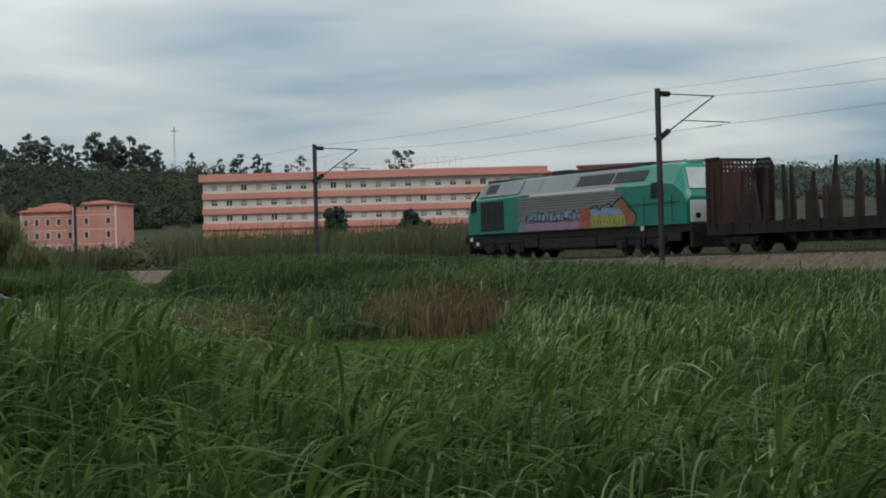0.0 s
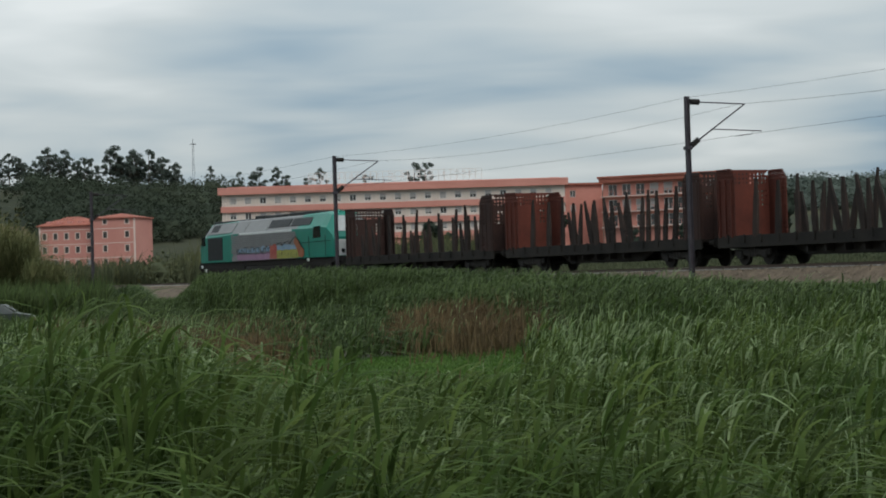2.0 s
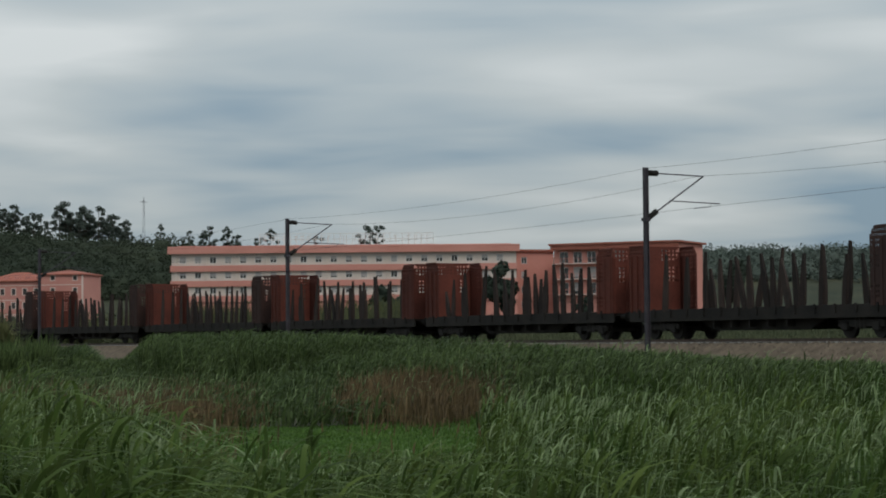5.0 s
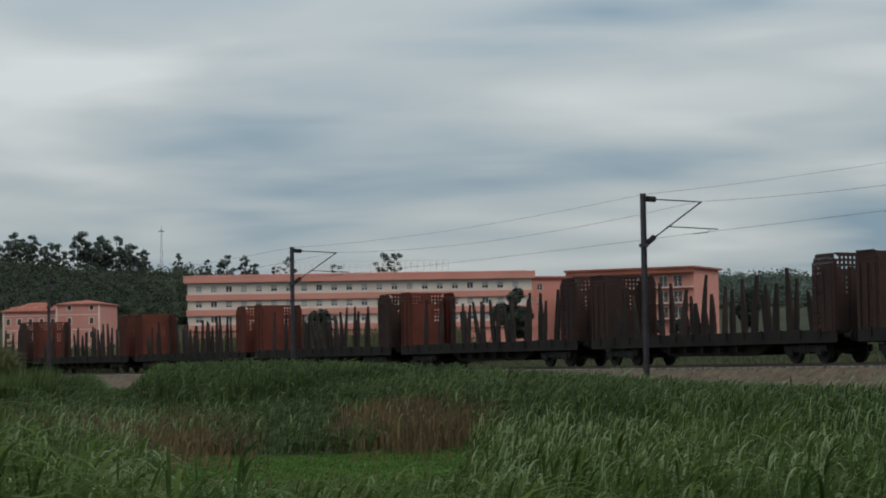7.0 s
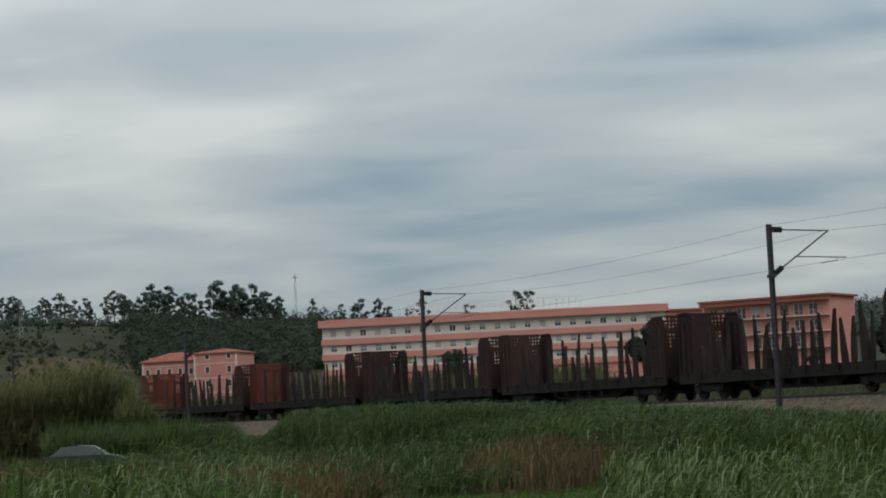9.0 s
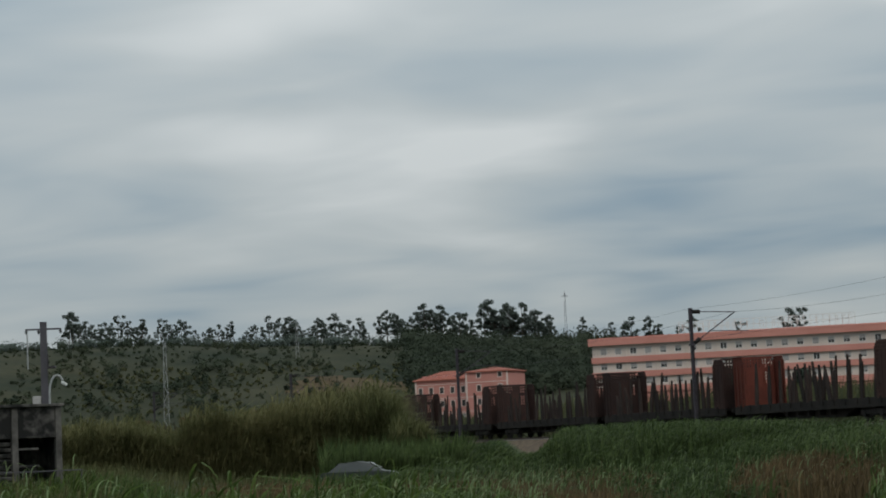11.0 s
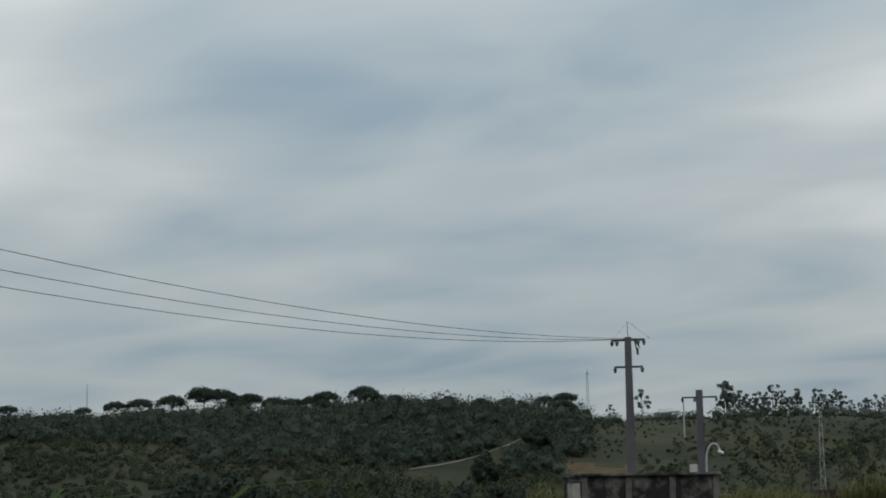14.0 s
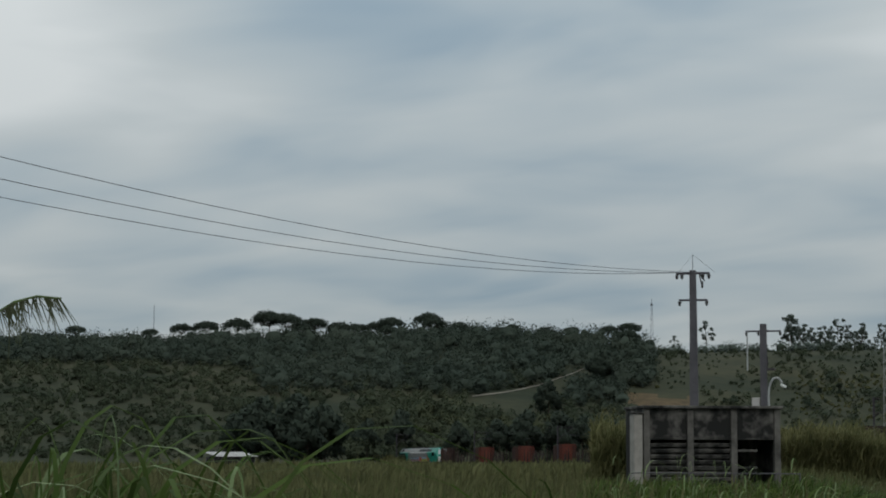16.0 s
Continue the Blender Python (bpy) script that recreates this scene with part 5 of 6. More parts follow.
# ---------------------------------------------------------------- grass
def blades(rnd, x, y, z, length, width, lean, droop, seg=4, wind=(0.5, 0.1)):
    """Long leaves: tapering curved strips that rise and arch over, as corners and quads."""
    n = len(x)
    a = rnd.rand(n) * 2 * np.pi
    dx, dy = np.cos(a) * lean + wind[0] * lean, np.sin(a) * lean + wind[1] * lean
    t = np.linspace(0, 1, seg + 1)[None]
    L = length[:, None]
    out = t * 0.3 + droop[:, None] * 0.75 * t ** 2.6
    up = t * (1 - 0.12 * lean[:, None]) - droop[:, None] * 0.5 * t ** 3.6
    px = x[:, None] + dx[:, None] * out * L
    py = y[:, None] + dy[:, None] * out * L
    pz = z[:, None] + up * L
    b = a + np.pi / 2 + rnd.normal(0, 0.5, n)
    wd = width[:, None] * (np.interp(np.linspace(0, 1, seg + 1), [0, 0.2, 0.5, 0.8, 1], [0.5, 1.0, 0.9, 0.6, 0.05])[None] if seg > 5 else np.array([0.55, 1.0, 0.9, 0.55, 0.06] if seg == 4 else [0.5, 1.0, 0.9, 0.7, 0.4, 0.05] if seg == 5 else [0.6, 1.0, 0.7, 0.06] if seg == 3 else [0.7, 1.0, 0.06])[None])
    ox, oy = np.cos(b)[:, None] * wd, np.sin(b)[:, None] * wd
    v = np.stack([np.stack([px - ox, py - oy, pz], -1), np.stack([px + ox, py + oy, pz + 0.25 * wd], -1)], 2)  # n, seg+1, 2, 3
    v = v.reshape(-1, 3)
    i = (np.arange(n) * (seg + 1) * 2)[:, None] + np.arange(seg)[None] * 2
    f = np.stack([i, i + 1, i + 3, i + 2], -1).reshape(-1, 4)
    return v, f


def leafy(rnd, x, y, z, h, leaves, size, width, seg=5, wind=(0.8, -0.1)):
    """Reed stalks with long arching leaves set along them: corners and quads."""
    n = len(x)
    v0, f0 = blades(rnd, x, y, z, h * 1.02, np.full(n, width * 0.32), rnd.uniform(0.08, 0.3, n), rnd.uniform(0.05, 0.5, n), 3, (wind[0] * 1.4, wind[1]))
    k = np.repeat(np.arange(n), leaves)
    t = rnd.uniform(0.22, 0.98, len(k))
    px = x[k] + t * t * h[k] * 0.06 * wind[0]
    L = size * rnd.uniform(0.55, 1.35, len(k)) * (1.15 - 0.4 * t)
    v1, f1 = blades(rnd, px, y[k], z[k] + t * h[k] * 0.95, L, width * rnd.uniform(0.6, 1.25, len(k)), rnd.uniform(0.45, 0.95, len(k)), rnd.uniform(0.6, 1.7, len(k)), seg, wind)
    return np.vstack([v0, v1]), np.vstack([f0, f1 + len(v0)])


TOP_AZ = [-14, -9, -6, -3, 0, 2, 5, 7.6, 8.3, 8.9, 9.4, 12]
TOP_EL = [-0.76, -0.58, -0.36, -0.16, 0.03, 0.12, 0.18, 0.14, -0.45, -0.5, -0.1, -0.3]


def under_top(x, y, z, L):
    """Growth by the bank is no taller than leaves the ballast and the rails in view."""
    r, az = np.hypot(x, y), np.degrees(np.arctan2(-x, y))
    room = EYE + r * np.tan(np.radians(np.interp(az, TOP_AZ, TOP_EL))) - z
    return np.where((r > 50) & (az < 12), np.clip(np.minimum(L, room * (0.85 + 0.5 * L / L.max())), 0.12, None), L)


def dry_patch(x, y):
    """Where the tall grass gives way to dry brown growth."""
    r, az = np.hypot(x, y), np.degrees(np.arctan2(-x, y))
    p = np.exp(-(((az - 0.2) / 2.0) ** 2 + ((r - 77) / 8) ** 2)) + np.exp(-(((az - 7.6) / 2.2) ** 2 + ((r - 68) / 9) ** 2)) + 0.8 * np.exp(-(((az + 6.0) / 1.3) ** 2 + ((r - 27) / 3) ** 2))
    return np.clip(p + 0.18 * wave(x, y, 3.0, 4), 0, 1)


def mown(x, y):
    r, az = np.hypot(x, y), np.degrees(np.arctan2(-x, y))
    w = wave(x, y, 4.0, 9)
    return (az > -2.2 + 0.7 * w) & (az < 7.2 + 0.8 * w) & (r > 42 + 2 * w) & (r < 69)


def low_view(x, y):
    """The growth before the short grass strip stays low."""
    r, az = np.hypot(x, y), np.degrees(np.arctan2(-x, y))
    return 1 - 0.5 * smooth(-3.5, -1.5, az) * smooth(10.0, 8.0, az) * smooth(24, 31, r) * smooth(66, 48, r)


def build_grass():
    rnd = np.random.RandomState(12)

    def field(n, az0, az1, r0, r1, power=0.5):
        a = np.radians(rnd.uniform(az0, az1, n))
        u = rnd.rand(n)
        r = (r0 ** (1 / power) + u * (r1 ** (1 / power) - r0 ** (1 / power))) ** power
        return -np.sin(a) * r, np.cos(a) * r
    # underneath: short dense blades that close the ground
    for n, az0, az1, r0, r1, ln, wd, mt, seg in (
            (24000, -16, 20, 9.5, 30, 0.8, 0.014, "grass", 4),
            (44000, -15, 15, 30, 62, 0.75, 0.017, "grass", 3),
            (46000, -15, 11.2, 62, 104, 0.95, 0.026, "grass_far", 2),
            (30000, 15, 27, 11, 75, 0.85, 0.015, "grass", 3), (26000, 27, 46, 11, 75, 0.5, 0.014, "grass", 3)):
        x, y = field(n, az0, az1, r0, r1, 0.6)
        off, s = side_of_track(x, y)
        keep = (off > 7.0 + 1.5 * np.random.RandomState(1).rand(len(x))) & (rnd.rand(len(x)) > 0.9 * dry_patch(x, y)) & (rnd.rand(len(x)) < 0.62 + 0.8 * wave(x, y, 0.9 + r0 / 40, 1)) & ~mown(x, y)
        x, y = x[keep], y[keep]
        z = ground_z(x, y)
        tall = 1 + 0.3 * wave(x, y, 0.9 + r0 / 40, 1) + 0.22 * wave(x, y, 5.0, 2)
        L = under_top(x, y, z, ln * tall * rnd.uniform(0.55, 1.3, len(x)))
        v, f = blades(rnd, x, y, z + rnd.uniform(0, 0.2, len(x)) * L, L, wd * rnd.uniform(0.6, 1.9, len(x)), rnd.uniform(0.25, 0.8, len(x)), rnd.uniform(0.4, 1.6, len(x)), seg, (0.6, 0.0))
        tagged(raw("tall_grass", v, f, M[mt]), "green grass bending in the wind", "grass", kind="stuff")
    # above it: leafy reed stalks in uneven clumps
    for n, az0, az1, r0, r1, h0, h1, leaves, size, width, mt, seg in (
            (9500, -16, 27, 9.5, 31, 0.75, 1.5, 7, 0.72, 0.021, "grass", 6),
            (8000, -15, 15, 31, 64, 0.55, 1.35, 6, 0.7, 0.024, "grass", 5),
            (5500, -15, 11.2, 64, 104, 0.7, 1.6, 6, 0.6, 0.028, "grass_far", 3),
            (4200, 27, 46, 12, 32, 0.5, 1.0, 6, 0.5, 0.017, "grass", 4), (650, 2.5, 26, 13, 30, 1.5, 2.1, 8, 0.75, 0.021, "grass", 6), (520, 5.5, 15, 12.5, 24, 1.6, 2.15, 8, 0.8, 0.024, "grass", 6)):
        x, y = field(n, az0, az1, r0, r1, 0.6)
        off, s = side_of_track(x, y)
        clump = wave(x, y, 0.7 + r0 / 30, 6) + 0.5 * wave(x, y, 3.0, 2)
        keep = (off > 8.0) & (rnd.rand(len(x)) > 1.2 * dry_patch(x, y)) & (rnd.rand(len(x)) < 0.55 + 0.9 * clump) & ~mown(x, y)
        x, y, clump = x[keep], y[keep], clump[keep]
        z = ground_z(x, y)
        h = under_top(x, y, z, rnd.uniform(h0, h1, len(x)) * (1 + 0.42 * clump)) * low_view(x, y)
        v, f = leafy(rnd, x, y, z, h, leaves, size, width, seg)
        tagged(raw("reed_grass", v, f, M[mt]), "leafy green reed grass bending in the wind", "grass", kind="stuff")
    x, y = field(26000, -10, 12, 25, 95, 0.6)
    keep = rnd.rand(len(x)) < dry_patch(x, y)
    x, y = x[keep], y[keep]
    z = ground_z(x, y)
    L = rnd.uniform(0.3, 0.75, len(x))
    v, f = blades(rnd, x, y, z, L, rnd.uniform(0.012, 0.03, len(x)), rnd.uniform(0.2, 0.9, len(x)), rnd.uniform(0.1, 0.6, len(x)), 3)
    tagged(raw("dry_growth", v, f, M["dry"]), "dry brown stems and weeds in the field", "dry grass", kind="stuff")

    # pale leaves turned over by the wind, here and there on top; their colour holds the highlights
    for az0, az1, r0, r1, n, wd in ((-15, 20, 11, 34, 2600, 0.010), (-15, 14, 34, 66, 3600, 0.013), (-13, 10, 66, 96, 1500, 0.016)):
        x, y = field(n, az0, az1, r0, r1, 0.6)
        off, _ = side_of_track(x, y)
        ok = (off > 8) & ~mown(x, y)
        x, y = x[ok], y[ok]
        L = under_top(x, y, ground_z(x, y) + 0.3, rnd.uniform(0.4, 0.8, len(x)))
        v, f = blades(rnd, x, y, ground_z(x, y) + rnd.uniform(0.5, 1.2, len(x)) * np.minimum(L * 1.6, 1) * low_view(x, y), L, wd * 1.3 * rnd.uniform(0.6, 1.4, len(x)), rnd.uniform(0.25, 0.6, len(x)), rnd.uniform(0.9, 1.6, len(x)), 5, (0.8, 0.0))
        tagged(raw("pale_grass_tips", v, f, M["plume"]), "pale leaf tips turned over by the wind, sheen in their colour", "grass", kind="stuff")
    # a few long leaves that arch high over the rest
    x, y = field(1000, -14, 26, 14, 60, 0.6)
    ok = ~mown(x, y)
    x, y = x[ok], y[ok]
    n = len(x)
    v, f = blades(rnd, x, y, ground_z(x, y) + rnd.uniform(0.7, 1.35, n) * low_view(x, y), rnd.uniform(0.5, 1.0, n), rnd.uniform(0.012, 0.024, n), rnd.uniform(0.2, 0.5, n), rnd.uniform(1.3, 1.9, n), 9, (0.7, 0.0))
    tagged(raw("arching_leaves", v, f, M["plume"]), "long pale leaves arching over the tall grass", "grass", kind="stuff")
    x, y = field(360, 5, 28, 15, 34, 0.6)
    n = len(x)
    v, f = blades(rnd, x, y, ground_z(x, y) + rnd.uniform(0.7, 1.5, n), rnd.uniform(0.8, 1.5, n), rnd.uniform(0.014, 0.028, n), rnd.uniform(0.2, 0.42, n), rnd.uniform(1.4, 1.9, n), 10, (0.7, 0.0))
    tagged(raw("arching_leaves", v, f, M["plume"]), "tall pale reed leaves bent over at the tip", "grass", kind="stuff")
    # short mown strip
    x, y = field(34000, -3.2, 8.2, 40, 70, 0.6)
    z = ground_z(x, y)
    L = rnd.uniform(0.06, 0.16, len(x))
    v, f = blades(rnd, x, y, z, L, rnd.uniform(0.012, 0.03, len(x)), rnd.uniform(0.2, 0.9, len(x)), rnd.uniform(0.1, 0.6, len(x)), 3)
    tagged(raw("short_grass", v, f, M["lawn"]), "short bright green grass strip", "grass", kind="stuff")


build_grass()


# ---------------------------------------------------------------- thickets and tall tufts
def late(az, r):
    """A bearing taken from where the camera ends, turned into one from where it begins."""
    return az - math.degrees(1.22 * math.cos(radians(az)) / r)


def build_thickets():
    rnd = np.random.RandomState(31)

    def cane(nm, label, n, pick, h0, h1, wd, mt, seed):
        r = np.random.RandomState(seed)
        a, q = pick(r, n)
        if nm == "brown_weeds":
            q = q + 4.0 * wave(a * 3.0, q, 2.2, 8) + r.normal(0, 1.5, n)
            a = a + r.normal(0, 0.5, n)
        x, y = -np.sin(np.radians(a)) * q, np.cos(np.radians(a)) * q
        z = ground_z(x, y)
        ragged = 1 + 0.16 * wave(x, y, 2.6, 3) + 0.1 * wave(x, y, 0.9, 5)
        if nm == "cane_thicket":
            ragged = ragged * np.interp(a, [11.4, 13, 15.5, 18.6, 20, 22.6], [0.72, 1.0, 0.95, 0.72, 0.85, 0.75])
        L = under_top(x, y, z, r.uniform(h0, h1, n) * ragged) if 'reeds' in nm and 'far' not in nm else r.uniform(h0, h1, n) * ragged
        if nm == "cane_thicket":
            v1, f1 = blades(r, x, y, z + r.uniform(0, 0.72, n) * L, L * r.uniform(0.22, 0.42, n), wd * r.uniform(0.6, 1.4, n), r.uniform(0.3, 1.0, n), r.uniform(0.3, 1.3, n), 2, (0.35, 0.1))
        else:
            v1, f1 = blades(r, x, y, z + r.uniform(0, 0.25, n) * L, L * r.uniform(0.5, 1.0, n), wd * r.uniform(0.6, 1.4, n), r.uniform(0.1, 0.55, n), r.uniform(0.2, 0.9, n), 2, (0.35, 0.1))
        if nm == "trackside_reeds":
            k = r.rand(n) < 0.26
            v2, f2 = leafy(r, x[k], y[k], z[k], L[k], 6, 0.55, wd * 0.95, 3)
            v1, f1 = np.vstack([v1, v2]), np.vstack([np.array(f1), f2 + len(v1)])
        tagged(raw(nm, v1, f1, M[mt]), label, "thicket", kind="stuff")

    def hump(az0, az1, r0, r1):
        return lambda r, n: (r.uniform(az0, az1, n), r.uniform(r0, r1, n))
    cane("cane_thicket", "olive-brown thicket of tall cane", 80000, hump(12.3, 18.6, 130, 148), 5.0, 7.0, 0.034, "thicket", 1)
    cane("cane_thicket", "lower olive-brown cane and brush", 50000, hump(18.0, 22.6, 130, 146), 3.6, 5.2, 0.034, "thicket", 2)
    cane("cane_thicket", "brown-green cane beside the concrete shelter", 6000, hump(25.5, 27.0, 84, 92), 3.4, 4.6, 0.03, "thicket", 3)
    def beside(s0, s1, o0, o1):
        def pick(r, n):
            s, o = r.uniform(s0, s1, n), r.uniform(o0, o1, n)
            q = np.array([on_track(a, b)[:2] for a, b in zip(s, o)])
            return np.degrees(np.arctan2(-q[:, 0], q[:, 1])), np.hypot(q[:, 0], q[:, 1])
        return pick
    cane("trackside_reeds", "dense tall green reeds along the railway bank", 44000, beside(-12, 43, 6.8, 17), 1.6, 3.0, 0.029, "grass_far", 4)
    cane("trackside_reeds", "dense green reeds along the railway bank", 28000, beside(-52, -10, 7.2, 16), 0.9, 1.8, 0.027, "grass_far", 5)
    cane("trackside_brush", "green and brown brush at the foot of the bank", 26000, hump(10.2, 14.5, 112, 124), 1.4, 3.0, 0.034, "grass_far", 6)
    cane("far_reeds", "brown-green reeds in the field beyond the railway", 12000, hump(-1.0, 8.2, 210, 270), 3.6, 6.0, 0.06, "cane", 7)
    cane("far_brush", "green brush in the field beyond the railway", 20000, hump(-1.0, 8.6, 205, 265), 3.0, 5.4, 0.06, "shrub", 15)
    cane("far_brush", "green-brown brush at the foot of the pink house", 8000, hump(8.3, 12.6, 205, 250), 2.6, 4.4, 0.07, "shrub", 20)
    cane("far_reeds", "brown-green reeds at the foot of the pink house", 5000, hump(8.3, 12.6, 205, 250), 2.6, 4.6, 0.06, "cane", 21)
    cane("cane_thicket", "skirt of olive cane before the thicket", 9000, hump(11.4, 12.5, 124, 132), 3.4, 4.8, 0.036, "thicket", 16)
    cane("trackside_grass", "rough grass along the far stretch of the railway", 20000, beside(150, 430, 4.5, 9), 1.0, 1.9, 0.06, "cane", 17)
    cane("car_weeds", "green weeds grown up round the parked car", 7000, hump(11.0, 16.0, 90, 100), 0.7, 1.4, 0.022, "grass_far", 12)
    cane("far_field_grass", "rough olive grass in the field beyond the railway", 20000, hump(-13, -1.0, 150, 260), 0.5, 1.0, 0.06, "shrub", 8)
    cane("meadow_grass", "pale meadow grass before the far railway", 26000, hump(26, 46, 85, 300), 0.8, 1.5, 0.07, "cane", 9)
    cane("rough_grass", "uneven olive grass on the meadow rise", 36000, hump(25.5, 47, 38, 82), 0.3, 0.85, 0.012, "cane", 18)
    cane("rough_grass", "rough olive grass in the near meadow", 22000, hump(13, 46, 34, 128), 0.6, 1.25, 0.026, "cane", 11)
    cane("brown_weeds", "dry brown weeds in the dip before the bank", 20000, hump(5.0, 11.0, 70, 90), 0.6, 1.3, 0.026, "dry", 10)
    cane("brown_weeds", "patch of dry brown weeds in the field", 14000, hump(-2.4, 1.6, 70, 82), 0.7, 1.6, 0.022, "dry", 13)
    cane("brown_weeds", "dry brown weeds beside the bare ramp", 12000, hump(6.2, 9.6, 70, 98), 0.6, 1.3, 0.022, "dry", 14)
    cane("brown_weeds", "dry brown weeds in the hollow by the parked car", 5000, hump(14.2, 17.0, 74, 90), 0.5, 1.2, 0.026, "dry", 19)


build_thickets()


TUFTS = []


def reed_tuft(seed, h, n, plume):
    """A clump of tall reed: arching leaves and pale tips, some with a drooping seed plume."""
    r = np.random.RandomState(seed)
    t = new("reed_tuft")
    x, y = r.normal(0, 0.16, n), r.normal(0, 0.16, n)
    L = h * r.uniform(0.5, 1.0, n)
    v, f = blades(r, x, y, r.uniform(0, 0.3, n) * h - 0.05, L, r.uniform(0.005, 0.011, n), r.uniform(0.14, 0.36, n), r.uniform(1.0, 1.9, n), 9, (0.6, 0.0))
    raw("leaves", v, f, M["grass"], t)
    k = max(3, n // 14)
    v, f = blades(r, r.normal(0, 0.2, k), r.normal(0, 0.2, k), r.uniform(0.25, 0.5, k) * h, h * r.uniform(0.4, 0.62, k), r.uniform(0.006, 0.011, k), r.uniform(0.2, 0.45, k), r.uniform(1.2, 1.8, k), 9, (0.9, 0.0))
    tagged(raw("pale_leaves", v, f, M["plume"], t), "pale wind-turned leaves, sheen in their colour")
    if plume:
        bm = bmesh.new()
        pts = [Vector((0.3 * h * q ** 2.5, 0.0, h * (1.5 * q - 0.55 * q ** 3))) for q in np.linspace(0, 1, 17)]
        for a, b in zip(pts, pts[1:]):
            rod(bm, a, b, 0.004, 0.003, 5)
        part("stem", bm, M["plume"], t)
        tip = pts[-7:]
        u = 190
        q = r.rand(u)
        base = np.array([tip[int(w * 5.99)].lerp(tip[int(w * 5.99) + 1], w * 5.99 % 1) for w in q])
        d = np.stack([r.normal(0.04, 0.02, u), r.normal(0, 0.015, u), -np.abs(r.normal(0.06, 0.035, u))], 1)
        w = np.array([0.0016, 0.0016, 0.0])
        vv = np.stack([base - w, base + w, base + d + w * 0.3, base + d - w * 0.3], 1).reshape(-1, 3)
        tagged(raw("seed_plume", vv, np.arange(4 * u).reshape(-1, 4), M["shrub"], t), "drooping feathery seed plume")
    return tagged(t, "tall clump of reed grass with arching pale-tipped leaves", "reed", group="reed clumps in the field")


def build_tufts():
    rr = random.Random(17)
    kinds = [reed_tuft(s, 1.9, 90, s == 3) for s in range(1, 7)]
    spots = [(11.0, 19, 1.15), (10.0, 21, 1.12), (11.9, 20, 1.1), (9.4, 17, 0.95), (7.4, 22, 1.12), (6.6, 19, 0.95), (5.6, 24, 1.0), (3.6, 26, 1.0), (1.4, 22, 0.9), (-2.3, 20, 0.95), (-3.6, 24, 1.0), (-6.2, 26, 0.95),
             (-9.2, 22, 0.9), (-11.2, 20, 0.95), (12.4, 18, 1.0), (13.4, 22, 1.05), (14.4, 20, 1.32), (16.4, 21, 1.15), (17.8, 19, 1.1), (19.3, 22, 1.0), (22.8, 26, 1.15), (23.6, 30, 1.25), (24.3, 27, 1.1), (25.2, 28, 1.15),
             (8.4, 15, 0.85), (4.6, 16, 0.8), (-0.4, 15, 0.75), (-5.0, 15, 0.75), (-8.0, 16, 0.8), (43.0, 12.65, 1.28), (36.9, 12.2, 1.12), (35.2, 13.5, 1.0), (38.4, 14, 1.0), (34.4, 15, 0.8), (33.4, 17, 0.6), (31.0, 20, 0.6), (26.0, 19, 0.8), (24.6, 17, 0.75), (22.2, 18, 0.8), (20.6, 17, 0.75)]
    placed = set()
    for k, (az, r, s) in enumerate(spots):
        kind = [kinds[q] for q in (0, 1, 3, 4, 5)][k % 5] if (az, r) != (43.0, 12.65) else kinds[2]
        x, y = polar(az, r)
        s *= 1.75 if kind is kinds[2] else 2.25 if az > 33 else 1.5 if 8 < az < 13 else 1.3 if 4 < az else 1.2
        turn = rr.uniform(-0.5, 0.5) if az < 39 else 0.15
        m = Matrix.Translation((x, y, gz(x, y) - 0.02)) @ Matrix.Rotation(turn, 4, "Z") @ Matrix.Scale(s, 4)
        o = copy_thing(kind, m) if kind in placed else kind
        placed.add(kind)
        o.matrix_world = m
        TUFTS.append((o, x, y, gz(x, y) - 0.02, turn, rr.random() * 6.28))


build_tufts()


